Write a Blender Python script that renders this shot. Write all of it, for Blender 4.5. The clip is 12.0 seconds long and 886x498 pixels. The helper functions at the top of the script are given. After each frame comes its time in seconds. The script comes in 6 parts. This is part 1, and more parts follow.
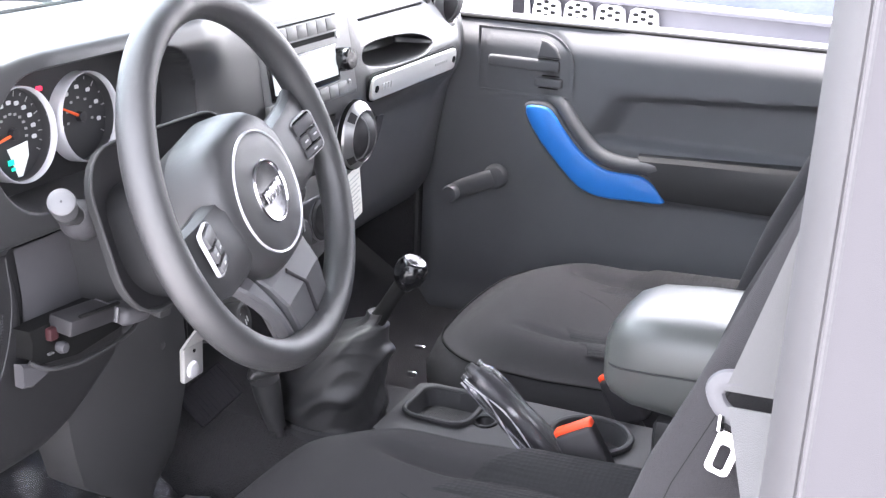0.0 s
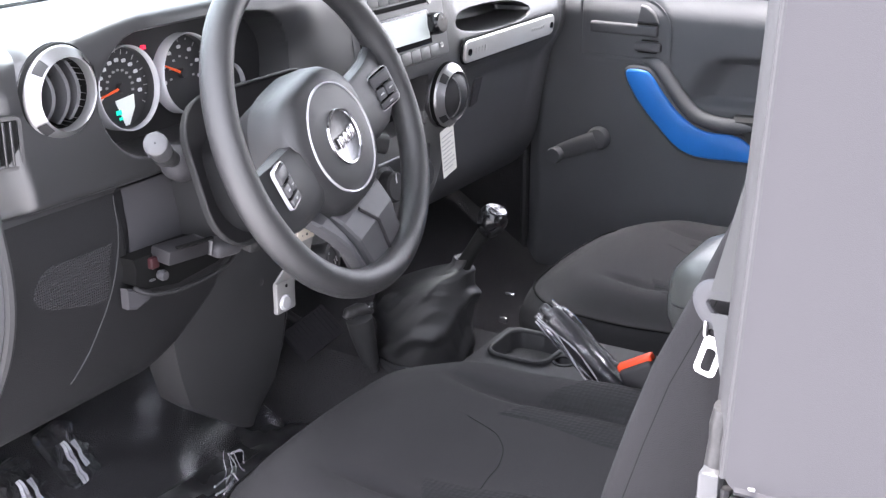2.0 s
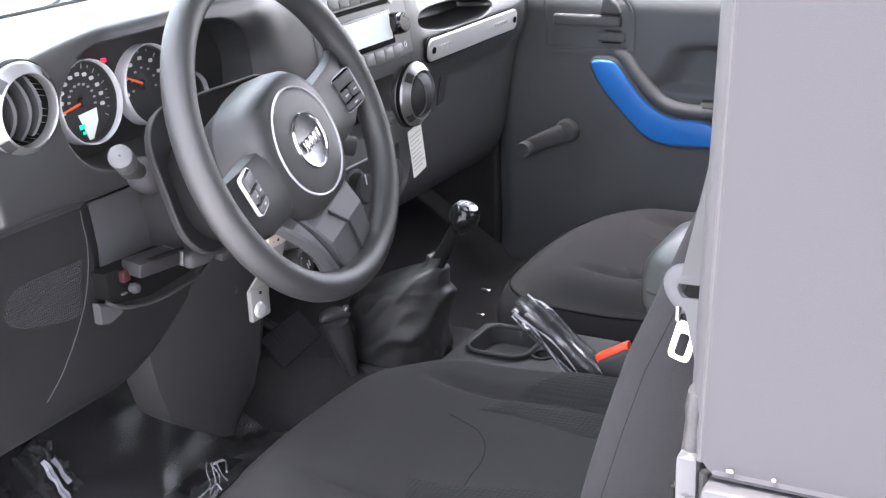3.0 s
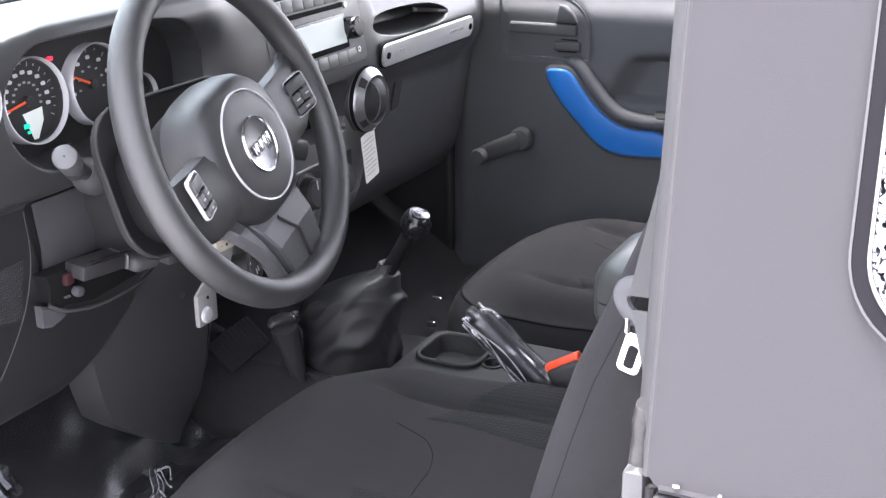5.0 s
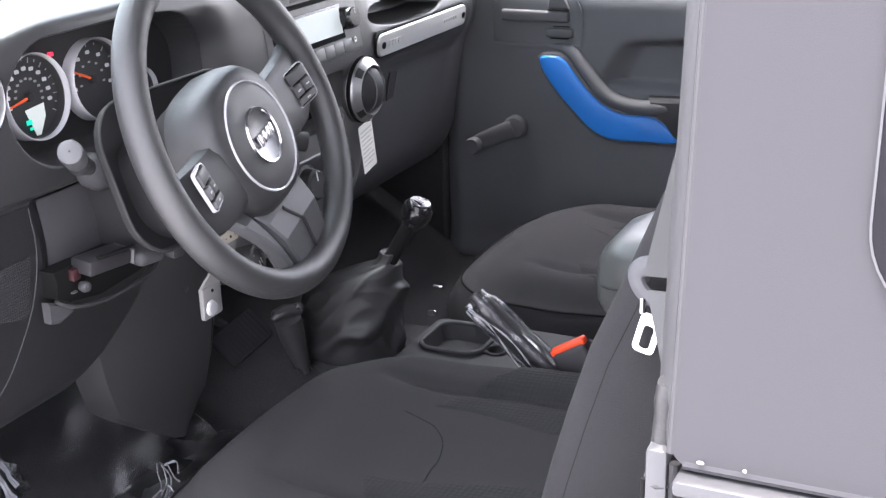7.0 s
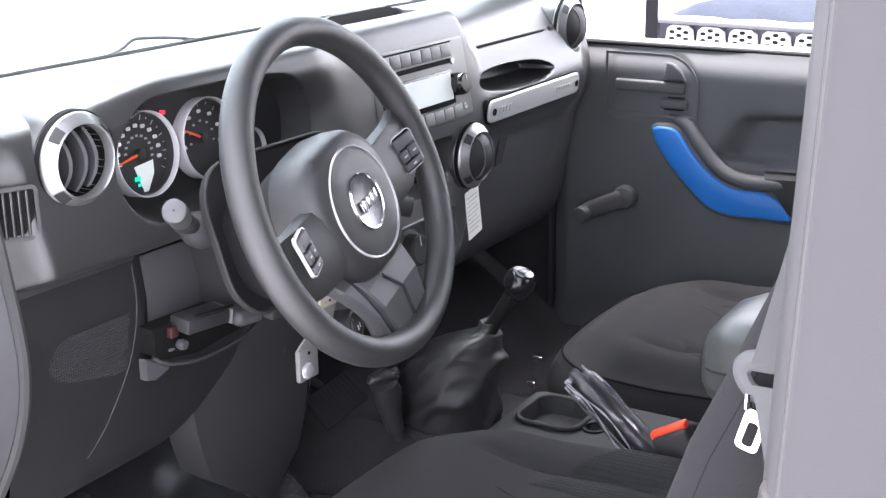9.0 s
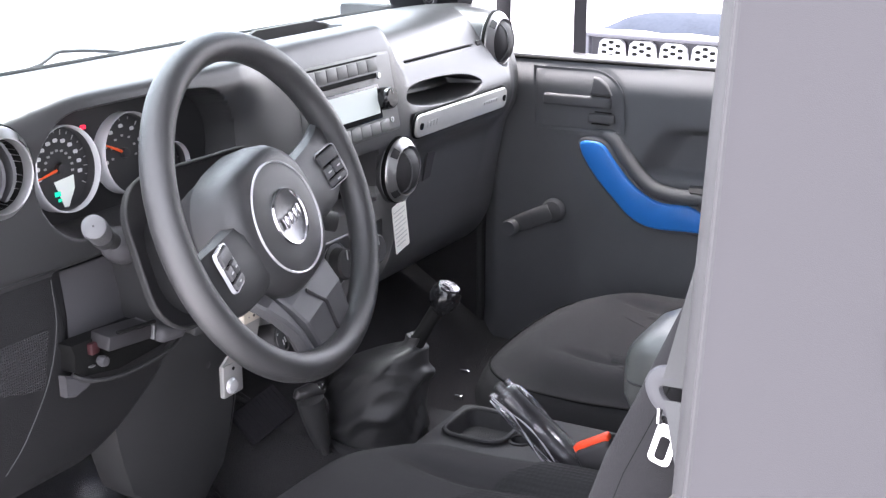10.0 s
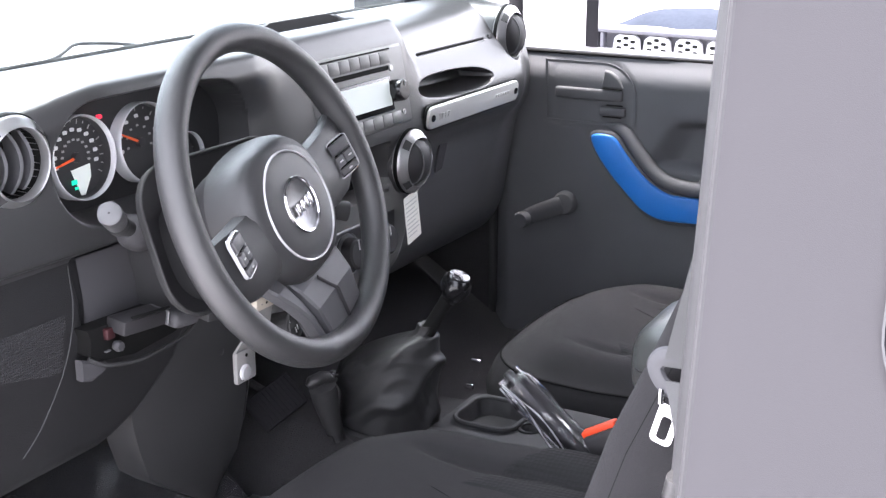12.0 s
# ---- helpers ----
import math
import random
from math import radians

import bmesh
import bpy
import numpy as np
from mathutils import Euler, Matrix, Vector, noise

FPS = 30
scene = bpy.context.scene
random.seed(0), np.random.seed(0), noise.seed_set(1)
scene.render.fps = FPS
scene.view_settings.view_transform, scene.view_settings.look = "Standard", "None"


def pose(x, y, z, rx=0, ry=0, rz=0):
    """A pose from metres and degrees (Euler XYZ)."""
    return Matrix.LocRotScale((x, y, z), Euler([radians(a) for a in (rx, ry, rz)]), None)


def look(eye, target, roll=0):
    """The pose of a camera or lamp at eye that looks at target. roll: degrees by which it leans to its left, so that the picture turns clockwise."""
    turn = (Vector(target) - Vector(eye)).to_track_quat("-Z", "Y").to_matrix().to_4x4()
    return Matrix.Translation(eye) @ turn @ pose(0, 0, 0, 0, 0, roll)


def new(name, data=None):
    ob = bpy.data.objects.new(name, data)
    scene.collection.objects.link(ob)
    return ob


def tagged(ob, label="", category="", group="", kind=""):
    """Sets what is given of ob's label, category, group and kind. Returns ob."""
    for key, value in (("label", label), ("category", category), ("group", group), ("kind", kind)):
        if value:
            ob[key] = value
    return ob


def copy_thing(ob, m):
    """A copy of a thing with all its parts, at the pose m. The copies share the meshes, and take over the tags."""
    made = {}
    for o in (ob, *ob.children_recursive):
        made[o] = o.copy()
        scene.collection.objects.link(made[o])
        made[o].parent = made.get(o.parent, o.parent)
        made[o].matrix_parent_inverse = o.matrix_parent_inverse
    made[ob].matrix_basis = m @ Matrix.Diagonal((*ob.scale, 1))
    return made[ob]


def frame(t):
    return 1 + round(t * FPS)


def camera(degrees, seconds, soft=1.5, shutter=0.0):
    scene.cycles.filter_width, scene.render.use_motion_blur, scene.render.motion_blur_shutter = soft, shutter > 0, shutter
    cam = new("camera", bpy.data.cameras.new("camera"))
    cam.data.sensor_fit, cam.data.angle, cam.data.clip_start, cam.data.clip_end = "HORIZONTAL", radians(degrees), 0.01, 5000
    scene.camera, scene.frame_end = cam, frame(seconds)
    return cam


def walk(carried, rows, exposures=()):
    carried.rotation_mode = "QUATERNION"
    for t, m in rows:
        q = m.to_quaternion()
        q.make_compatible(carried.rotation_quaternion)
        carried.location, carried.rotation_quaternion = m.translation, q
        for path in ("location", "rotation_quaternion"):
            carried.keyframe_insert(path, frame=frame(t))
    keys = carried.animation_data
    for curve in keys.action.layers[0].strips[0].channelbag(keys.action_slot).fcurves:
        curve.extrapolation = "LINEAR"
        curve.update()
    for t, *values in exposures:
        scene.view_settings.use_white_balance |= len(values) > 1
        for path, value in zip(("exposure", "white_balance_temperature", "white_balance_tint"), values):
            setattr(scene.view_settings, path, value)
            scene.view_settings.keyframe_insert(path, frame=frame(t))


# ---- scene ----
# ---------------------------------------------------------------- camera
cam = camera(38.45, 12.0, soft=1.35)
PATH = [
    (0.0, (-1.4357, -0.0826, 1.5498), (-0.5575, 0.2732, 1.2303), 2.49),
    (0.3, (-1.4699, -0.1324, 1.5609), (-0.5963, 0.2411, 1.2490), 1.83),
    (0.5, (-1.4770, -0.1714, 1.5594), (-0.6069, 0.2133, 1.2513), 2.03),
    (0.8, (-1.4783, -0.2183, 1.5642), (-0.6016, 0.1961, 1.3200), 3.16),
    (1.0, (-1.4780, -0.2470, 1.5560), (0.2230, 0.6780, 1.0560), 2.20),
    (1.2, (-1.4804, -0.2504, 1.5483), (-0.6572, 0.2274, 1.2414), -1.02),
    (1.5, (-1.4860, -0.2473, 1.5408), (-0.6844, 0.2424, 1.1977), -1.69),
    (2.0, (-1.5048, -0.2399, 1.5466), (-0.6879, 0.2300, 1.2124), 0.13),
    (2.5, (-1.5105, -0.2407, 1.5411), (-0.6872, 0.2257, 1.2176), -1.03),
    (3.0, (-1.5003, -0.2456, 1.5436), (-0.6750, 0.2096, 1.2093), -2.36),
    (3.2, (-1.4939, -0.2393, 1.5409), (-0.6533, 0.1836, 1.2022), -1.66),
    (4.8, (-1.4874, -0.2441, 1.5415), (-0.6450, 0.1826, 1.2125), -0.76),
    (5.0, (-1.4867, -0.2439, 1.5411), (-0.6438, 0.1803, 1.2102), -0.75),
    (5.5, (-1.4864, -0.2485, 1.5401), (-0.6406, 0.1722, 1.2119), -1.41),
    (6.0, (-1.4956, -0.2470, 1.5350), (-0.6406, 0.1512, 1.2026), -2.12),
    (6.5, (-1.5014, -0.2241, 1.5203), (-0.6584, 0.1929, 1.1806), -2.23),
    (6.7, (-1.5011, -0.2262, 1.5263), (-0.6578, 0.1897, 1.1861), -2.12),
    (8.3, (-1.4886, -0.2199, 1.5528), (-0.6325, 0.2114, 1.2682), 0.10),
    (8.5, (-1.4804, -0.2199, 1.5515), (-0.6413, 0.2421, 1.2644), -0.59),
    (9.0, (-1.4718, -0.2182, 1.5451), (-0.6524, 0.2748, 1.2524), -0.71),
    (9.5, (-1.4647, -0.2356, 1.5350), (-0.6527, 0.2679, 1.2395), -1.23),
    (10.0, (-1.4679, -0.2349, 1.5517), (-0.6225, 0.2169, 1.2667), 0.05),
    (10.5, (-1.4757, -0.2468, 1.5377), (-0.6221, 0.1984, 1.2674), -0.36),
    (11.0, (-1.4783, -0.2416, 1.5482), (-0.6295, 0.2089, 1.2711), 0.48),
    (11.5, (-1.4802, -0.2409, 1.5437), (-0.6373, 0.2196, 1.2655), 0.44),
    (12.0, (-1.4849, -0.2528, 1.5473), (-0.6461, 0.2101, 1.2606), -0.08),
]
walk(cam, [(t, look(eye, target, roll)) for t, eye, target, roll in PATH],
     exposures=[(t, ev, 6320, 17) for t, ev in ((0.0, 4.35), (0.5, 4.18), (1.0, 3.80), (1.5, 3.82), (2.5, 3.92), (5.0, 3.70), (6.7, 3.72), (8.3, 3.70), (12.0, 3.72))])

# ---------------------------------------------------------------- world and sun
world = bpy.data.worlds.new("overcast_sky")
scene.world = world
world.use_nodes = True
wn, wl = world.node_tree.nodes, world.node_tree.links
sky = wn.new("ShaderNodeTexSky")
sky.sky_type = "NISHITA"
sky.sun_disc = False
sky.sun_elevation = radians(73)
sky.sun_rotation = radians(54)
sky.air_density, sky.dust_density, sky.ozone_density = 1.0, 4.0, 1.0
pale = wn.new("ShaderNodeHueSaturation")
pale.inputs["Saturation"].default_value = 0.22
wl.new(sky.outputs["Color"], pale.inputs["Color"])
wl.new(pale.outputs["Color"], wn["Background"].inputs["Color"])
wn["Background"].inputs["Strength"].default_value = 0.13

sun_data = bpy.data.lights.new("sun", "SUN")
sun_data.energy, sun_data.angle, sun_data.color = 1.7, radians(20), (1.0, 0.96, 0.90)
sun = new("sun", sun_data)
sun.matrix_world = look((0.2, 1.8, 10.0), (0, 0, 0))


# ---------------------------------------------------------------- materials
def M(name, col, rough=0.5, metal=0.0, grain=0.0, gscale=900.0, vary=0.12, vscale=7.0, spec=0.5, coat=0.0, speckle=None):
    """A surface with slow stains, fine grain in colour, gloss and relief."""
    m = bpy.data.materials.new(name)
    m.use_nodes = True
    n, l = m.node_tree.nodes, m.node_tree.links
    p = n["Principled BSDF"]
    tc = n.new("ShaderNodeTexCoord")
    big = n.new("ShaderNodeTexNoise")
    big.inputs["Scale"].default_value, big.inputs["Detail"].default_value = vscale, 5
    l.new(tc.outputs["Object"], big.inputs["Vector"])
    fine = n.new("ShaderNodeTexNoise")
    fine.inputs["Scale"].default_value, fine.inputs["Detail"].default_value = gscale, 2
    l.new(tc.outputs["Object"], fine.inputs["Vector"])
    ramp = n.new("ShaderNodeValToRGB")
    lo, hi = 1 - vary, 1 + vary
    ramp.color_ramp.elements[0].position, ramp.color_ramp.elements[1].position = 0.3, 0.7
    ramp.color_ramp.elements[0].color = (*[c * lo for c in col], 1)
    ramp.color_ramp.elements[1].color = (*[min(c * hi, 1) for c in col], 1)
    mixv = n.new("ShaderNodeMath")
    mixv.operation = "MULTIPLY_ADD"
    mixv.inputs[1].default_value, mixv.inputs[2].default_value = 0.35, 0.0
    l.new(fine.outputs["Fac"], mixv.inputs[0])
    add = n.new("ShaderNodeMath")
    add.operation = "MULTIPLY_ADD"
    add.inputs[1].default_value = 0.65
    l.new(big.outputs["Fac"], add.inputs[0])
    l.new(mixv.outputs[0], add.inputs[2])
    l.new(add.outputs[0], ramp.inputs["Fac"])
    l.new(ramp.outputs["Color"], p.inputs["Base Color"])
    rr = n.new("ShaderNodeMapRange")
    rr.inputs["To Min"].default_value, rr.inputs["To Max"].default_value = max(rough - 0.07, 0.02), min(rough + 0.07, 1)
    l.new(big.outputs["Fac"], rr.inputs["Value"])
    l.new(rr.outputs["Result"], p.inputs["Roughness"])
    p.inputs["Metallic"].default_value = metal
    p.inputs["Specular IOR Level"].default_value = spec
    p.inputs["Coat Weight"].default_value = coat
    p.inputs["Coat Roughness"].default_value = 0.08
    if grain:
        b = n.new("ShaderNodeBump")
        b.inputs["Strength"].default_value, b.inputs["Distance"].default_value = min(grain, 1.0), 0.0006
        l.new(fine.outputs["Fac"], b.inputs["Height"])
        l.new(b.outputs["Normal"], p.inputs["Normal"])
    return m


def weave(name, col, scale, depth, hexes=False):
    """Woven or knitted cloth."""
    m = M(name, col, 0.92, grain=0.0, vary=0.16, vscale=9, spec=0.2)
    n, l = m.node_tree.nodes, m.node_tree.links
    p = n["Principled BSDF"]
    p.inputs["Sheen Weight"].default_value, p.inputs["Sheen Roughness"].default_value = 0.02, 0.5
    tc = n.new("ShaderNodeTexCoord")
    v = n.new("ShaderNodeTexVoronoi")
    v.inputs["Scale"].default_value = scale
    v.inputs["Randomness"].default_value = 0.25 if hexes else 0.7
    l.new(tc.outputs["Object"], v.inputs["Vector"])
    b = n.new("ShaderNodeBump")
    b.inputs["Strength"].default_value, b.inputs["Distance"].default_value = depth, 0.002
    l.new(v.outputs["Distance"], b.inputs["Height"])
    l.new(b.outputs["Normal"], p.inputs["Normal"])
    return m


def glass(name, gloss_rough=0.02, tint=(0.93, 0.96, 0.95), frost=0.0, blend=0.10, crease=0.0, least=0.0):
    m = bpy.data.materials.new(name)
    m.use_nodes = True
    n, l = m.node_tree.nodes, m.node_tree.links
    n.remove(n["Principled BSDF"])
    tr, gl, mx, fr = (n.new("ShaderNode" + k) for k in ("BsdfTransparent", "BsdfGlossy", "MixShader", "LayerWeight"))
    tr.inputs["Color"].default_value = (*tint, 1)
    gl.inputs["Roughness"].default_value = gloss_rough
    fr.inputs["Blend"].default_value = blend
    if least:
        up = n.new("ShaderNodeMapRange")
        up.inputs["To Min"].default_value = least
        l.new(fr.outputs["Facing"], up.inputs["Value"])
        l.new(up.outputs["Result"], mx.inputs["Fac"])
    else:
        l.new(fr.outputs["Facing"], mx.inputs["Fac"])
    l.new(tr.outputs[0], mx.inputs[1])
    l.new(gl.outputs[0], mx.inputs[2])
    if crease:
        tc2, nz2, bp2 = (n.new("ShaderNode" + k) for k in ("TexCoord", "TexNoise", "Bump"))
        nz2.inputs["Scale"].default_value, nz2.inputs["Detail"].default_value = 55, 4
        l.new(tc2.outputs["Object"], nz2.inputs["Vector"])
        bp2.inputs["Strength"].default_value, bp2.inputs["Distance"].default_value = crease, 0.006
        l.new(nz2.outputs["Fac"], bp2.inputs["Height"])
        l.new(bp2.outputs["Normal"], gl.inputs["Normal"])
    out = mx.outputs[0]
    if frost:
        tc, nz, df, m2, cr = (n.new("ShaderNode" + k) for k in ("TexCoord", "TexNoise", "BsdfDiffuse", "MixShader", "ValToRGB"))
        nz.inputs["Scale"].default_value, nz.inputs["Detail"].default_value = 330, 4
        l.new(tc.outputs["Object"], nz.inputs["Vector"])
        cr.color_ramp.elements[0].position, cr.color_ramp.elements[1].position = 0.45, 0.51
        l.new(nz.outputs["Fac"], cr.inputs["Fac"])
        # white between the specks stands in for sky light through the pane
        df.inputs["Color"].default_value = (0.72, 0.72, 0.75, 1)
        l.new(cr.outputs["Color"], m2.inputs["Fac"])
        l.new(out, m2.inputs[1])
        l.new(df.outputs[0], m2.inputs[2])
        out = m2.outputs[0]
    l.new(out, n["Material Output"].inputs["Surface"])
    return m


def glow(name, col, power):
    m = bpy.data.materials.new(name)
    m.use_nodes = True
    p = m.node_tree.nodes["Principled BSDF"]
    p.inputs["Base Color"].default_value = (*col, 1)
    p.inputs["Emission Color"].default_value = (*col, 1)
    p.inputs["Emission Strength"].default_value = power
    return m


DASH = M("dash_plastic", (0.030, 0.030, 0.031), 0.32, grain=0.30, gscale=1400, vary=0.10, spec=1.0)
DASH_LOW = M("lower_dash_plastic", (0.016, 0.016, 0.017), 0.52, grain=0.8, gscale=800, vary=0.12, spec=0.35)
# dash plastic made lighter, the window's reflection put into its colour
STACK = M("lit_stack_plastic", (0.150, 0.150, 0.148), 0.38, grain=0.3, gscale=1600, vary=0.08, spec=0.7)
PANEL = M("door_panel_plastic", (0.104, 0.106, 0.112), 0.64, grain=0.6, gscale=1100, vary=0.10, spec=0.3)
RUBBER = M("rubber", (0.028, 0.028, 0.029), 0.65, grain=0.3, gscale=700)
GLOSSBLACK = M("gloss_black", (0.012, 0.012, 0.013), 0.18, vary=0.05)
BLACK = M("matt_black", (0.022, 0.021, 0.023), 0.6, grain=0.2)
PADDED = M("padded_black", (0.026, 0.025, 0.028), 0.92, grain=0.5, gscale=500, vary=0.2, spec=0.12)
CRANK = M("crank_plastic", (0.105, 0.105, 0.110), 0.85, grain=0.4, gscale=900, vary=0.10, spec=0.15)
SLATE = M("slate_plastic", (0.058, 0.057, 0.061), 0.62, grain=0.6, gscale=1200, vary=0.10, spec=0.3)
WHEEL = M("wheel_urethane", (0.036, 0.036, 0.037), 0.35, spec=0.75, grain=0.6, gscale=1800, vary=0.08)
CAPMETAL = M("cap_metal", (0.20, 0.20, 0.21), 0.24, metal=0.8, grain=0.1, gscale=2500, vary=0.05)
SATIN = M("satin_silver", (0.42, 0.42, 0.42), 0.34, metal=0.85, grain=0.15, gscale=2500, vary=0.05)
CHROME = M("chrome", (0.84, 0.84, 0.86), 0.14, metal=1.0, vary=0.03)
SILVERTRIM = M("silver_painted_trim", (0.52, 0.52, 0.50), 0.34, metal=0.25, grain=0.2, gscale=2000, vary=0.05)
PAINT = M("silver_car_paint", (0.072, 0.072, 0.076), 0.36, metal=0.4, grain=0.1, gscale=3000, vary=0.04, coat=0.6)
FABRIC = weave("seat_cloth", (0.0250, 0.0240, 0.0256), 900, 0.35)
SPEAKERMESH = weave("speaker_mesh", (0.026, 0.026, 0.028), 330, 1.0, hexes=True)
INSERT = weave("seat_mesh_cloth", (0.0190, 0.0188, 0.0200), 160, 0.55, hexes=True)
VINYLTOP = M("soft_top_fabric", (0.0475, 0.0453, 0.0495), 0.75, grain=0.12, gscale=1500, vary=0.05, vscale=4, spec=0.4)
VINYLIN = M("soft_top_lining", (0.11, 0.11, 0.115), 0.85, grain=0.4, gscale=900)
LEATHER = M("boot_leather", (0.027, 0.027, 0.028), 0.53, grain=0.5, gscale=500, vary=0.2)
ARMREST = M("armrest_vinyl", (0.085, 0.089, 0.085), 0.33, grain=0.4, gscale=900)
CARPET = weave("carpet", (0.040, 0.039, 0.041), 420, 0.9)
BLUE = M("blue_painted_plastic", (0.022, 0.195, 0.63), 0.34, vary=0.10, vscale=12, grain=0.2, gscale=1800)
DULLRED = M("dull_red", (0.032, 0.006, 0.008), 0.6)
ORANGE = M("orange_button", (0.85, 0.075, 0.02), 0.42, vary=0.06)
WHITEPAPER = M("paper", (0.72, 0.71, 0.66), 0.8, vary=0.05)
PRINT = M("faint_print", (0.48, 0.48, 0.46), 0.8)
INK = M("grey_print", (0.30, 0.30, 0.29), 0.8)
BEIGE = M("beige_plastic", (0.55, 0.50, 0.42), 0.5, vary=0.08)
BELT = M("belt_webbing", (0.085, 0.086, 0.088), 0.7, grain=0.8, gscale=1100, vary=0.08)
BELTGUIDE = M("belt_guide_plastic", (0.075, 0.075, 0.082), 0.5, grain=0.2)
WRAP = glass("clear_wrap", 0.16, (0.97, 0.97, 0.99), blend=0.50, crease=0.7)
FILM = glass("crinkled_film", 0.22, (0.97, 0.97, 0.99), blend=0.45, crease=0.30, least=0.05)
MATFILM = glass("floor_film", 0.38, (0.97, 0.97, 0.99), blend=0.30, crease=0.18)
SCREEN = glass("windscreen_glass", tint=(0.80, 0.85, 0.86))
FROSTPANE = glass("whitened_vinyl", 0.15, (0.9, 0.9, 0.95), frost=1.0)
DIAL = M("dial_face", (0.026, 0.026, 0.027), 0.6, vary=0.05)
MARK = M("dial_markings", (0.55, 0.55, 0.55), 0.6, vary=0.03)
NEEDLE = glow("needle_orange", (0.75, 0.11, 0.03), 0.02)
GREENLAMP = glow("green_lamp", (0.0, 0.75, 0.42), 0.05)
REDLAMP = glow("red_lamp", (0.95, 0.02, 0.05), 0.14)
CONSOLE = M("console_plastic", (0.036, 0.036, 0.038), 0.68, grain=0.5, gscale=1100, vary=0.12, spec=0.3)
SURROUND = M("surround_rubber", (0.048, 0.047, 0.050), 0.62, grain=0.2, gscale=900, vary=0.10)
DULLMETAL = M("dull_metal", (0.042, 0.041, 0.042), 0.40, metal=0.2, grain=0.4, gscale=300, vary=0.3, vscale=60)
# near black for seals, and for shade painted into hollows and gaps
HOLE = M("dark_hollow", (0.006, 0.006, 0.006), 0.8, vary=0.05, spec=0.2)
SEAM = M("seam_thread", (0.014, 0.014, 0.014), 0.95, vary=0.1, spec=0.05)
BORDER = M("welded_border", (0.014, 0.013, 0.016), 0.7, vary=0.1, spec=0.15)
STRAP = M("grey_plate", (0.26, 0.255, 0.25), 0.5, metal=0.1, grain=0.2, vary=0.12, vscale=40)
# opaque pale film for gathered folds, and for glints painted on the brake
GATHER = M("gathered_film", (0.42, 0.42, 0.44), 0.18, vary=0.2, vscale=60)
BONNET = M("bonnet_paint", (0.46, 0.46, 0.48), 0.35, metal=0.2, vary=0.05)
BRIGHT = M("bright_trim", (0.88, 0.88, 0.90), 0.20, metal=0.5, vary=0.03)
SPOKE = M("spoke_plastic", (0.088, 0.088, 0.092), 0.42, grain=0.4, gscale=1600, vary=0.08)
TRIP = glow("trip_display", (0.62, 0.66, 0.62), 0.02)
LCD = glow("display_glass", (0.62, 0.68, 0.66), 0.035)
SNOW = M("pale_ground", (0.31, 0.31, 0.319), 0.9, grain=0.6, gscale=30, vary=0.22, vscale=0.5)
ROCK = M("dark_bank", (0.035, 0.042, 0.038), 0.95, grain=0.6, gscale=12, vary=0.5, vscale=1.2)
GALV = M("galvanised_steel", (0.09, 0.09, 0.105), 0.5, metal=0.2, vary=0.08)
WHITESTEEL = M("white_steel", (0.62, 0.62, 0.64), 0.5, vary=0.08)
TARP = M("grey_tarp", (0.030, 0.035, 0.047), 0.95, grain=0.5, gscale=60, vary=0.2, spec=0.03)

# ---------------------------------------------------------------- building helpers
ORG = {}


def thing(name, base, label, category, group="", kind=""):
    """An Empty at a thing's base, to which its parts are added in world places."""
    e = new(name)
    e.empty_display_size = 0.05
    e.location = base
    tagged(e, label, category, group, kind)
    ORG[e] = Vector(base)
    return e


def finish(bm, mat, sharp=35):
    bmesh.ops.recalc_face_normals(bm, faces=bm.faces)
    me = bpy.data.meshes.new("mesh")
    bm.to_mesh(me)
    bm.free()
    me.materials.append(mat)
    me.polygons.foreach_set("use_smooth", [True] * len(me.polygons))
    me.set_sharp_from_angle(angle=radians(sharp))
    return me


def part(name, bm, mat, parent, label="", sharp=35):
    org = ORG[parent]
    bmesh.ops.translate(bm, verts=bm.verts, vec=-org)
    me = finish(bm, mat, sharp)
    me.name = name
    ob = new(name, me)
    ob.parent = parent
    ORG[ob] = org
    if label:
        tagged(ob, label)
    return ob


def single(name, bm, mat, label, category, group="", kind="", sharp=35):
    """A thing that is one mesh."""
    lo = [min(v.co[i] for v in bm.verts) for i in range(3)]
    hi = [max(v.co[i] for v in bm.verts) for i in range(3)]
    base = Vector(((lo[0] + hi[0]) / 2, (lo[1] + hi[1]) / 2, lo[2]))
    bmesh.ops.translate(bm, verts=bm.verts, vec=-base)
    me = finish(bm, mat, sharp)
    me.name = name
    ob = new(name, me)
    ob.location = base
    ORG[ob] = base
    return tagged(ob, label, category, group, kind)


def basis(origin, x, y):
    """A frame from an origin, its x direction and roughly its y direction."""
    x = Vector(x).normalized()
    z = x.cross(Vector(y)).normalized()
    y = z.cross(x)
    m = Matrix((x, y, z)).transposed().to_4x4()
    m.translation = Vector(origin)
    return m


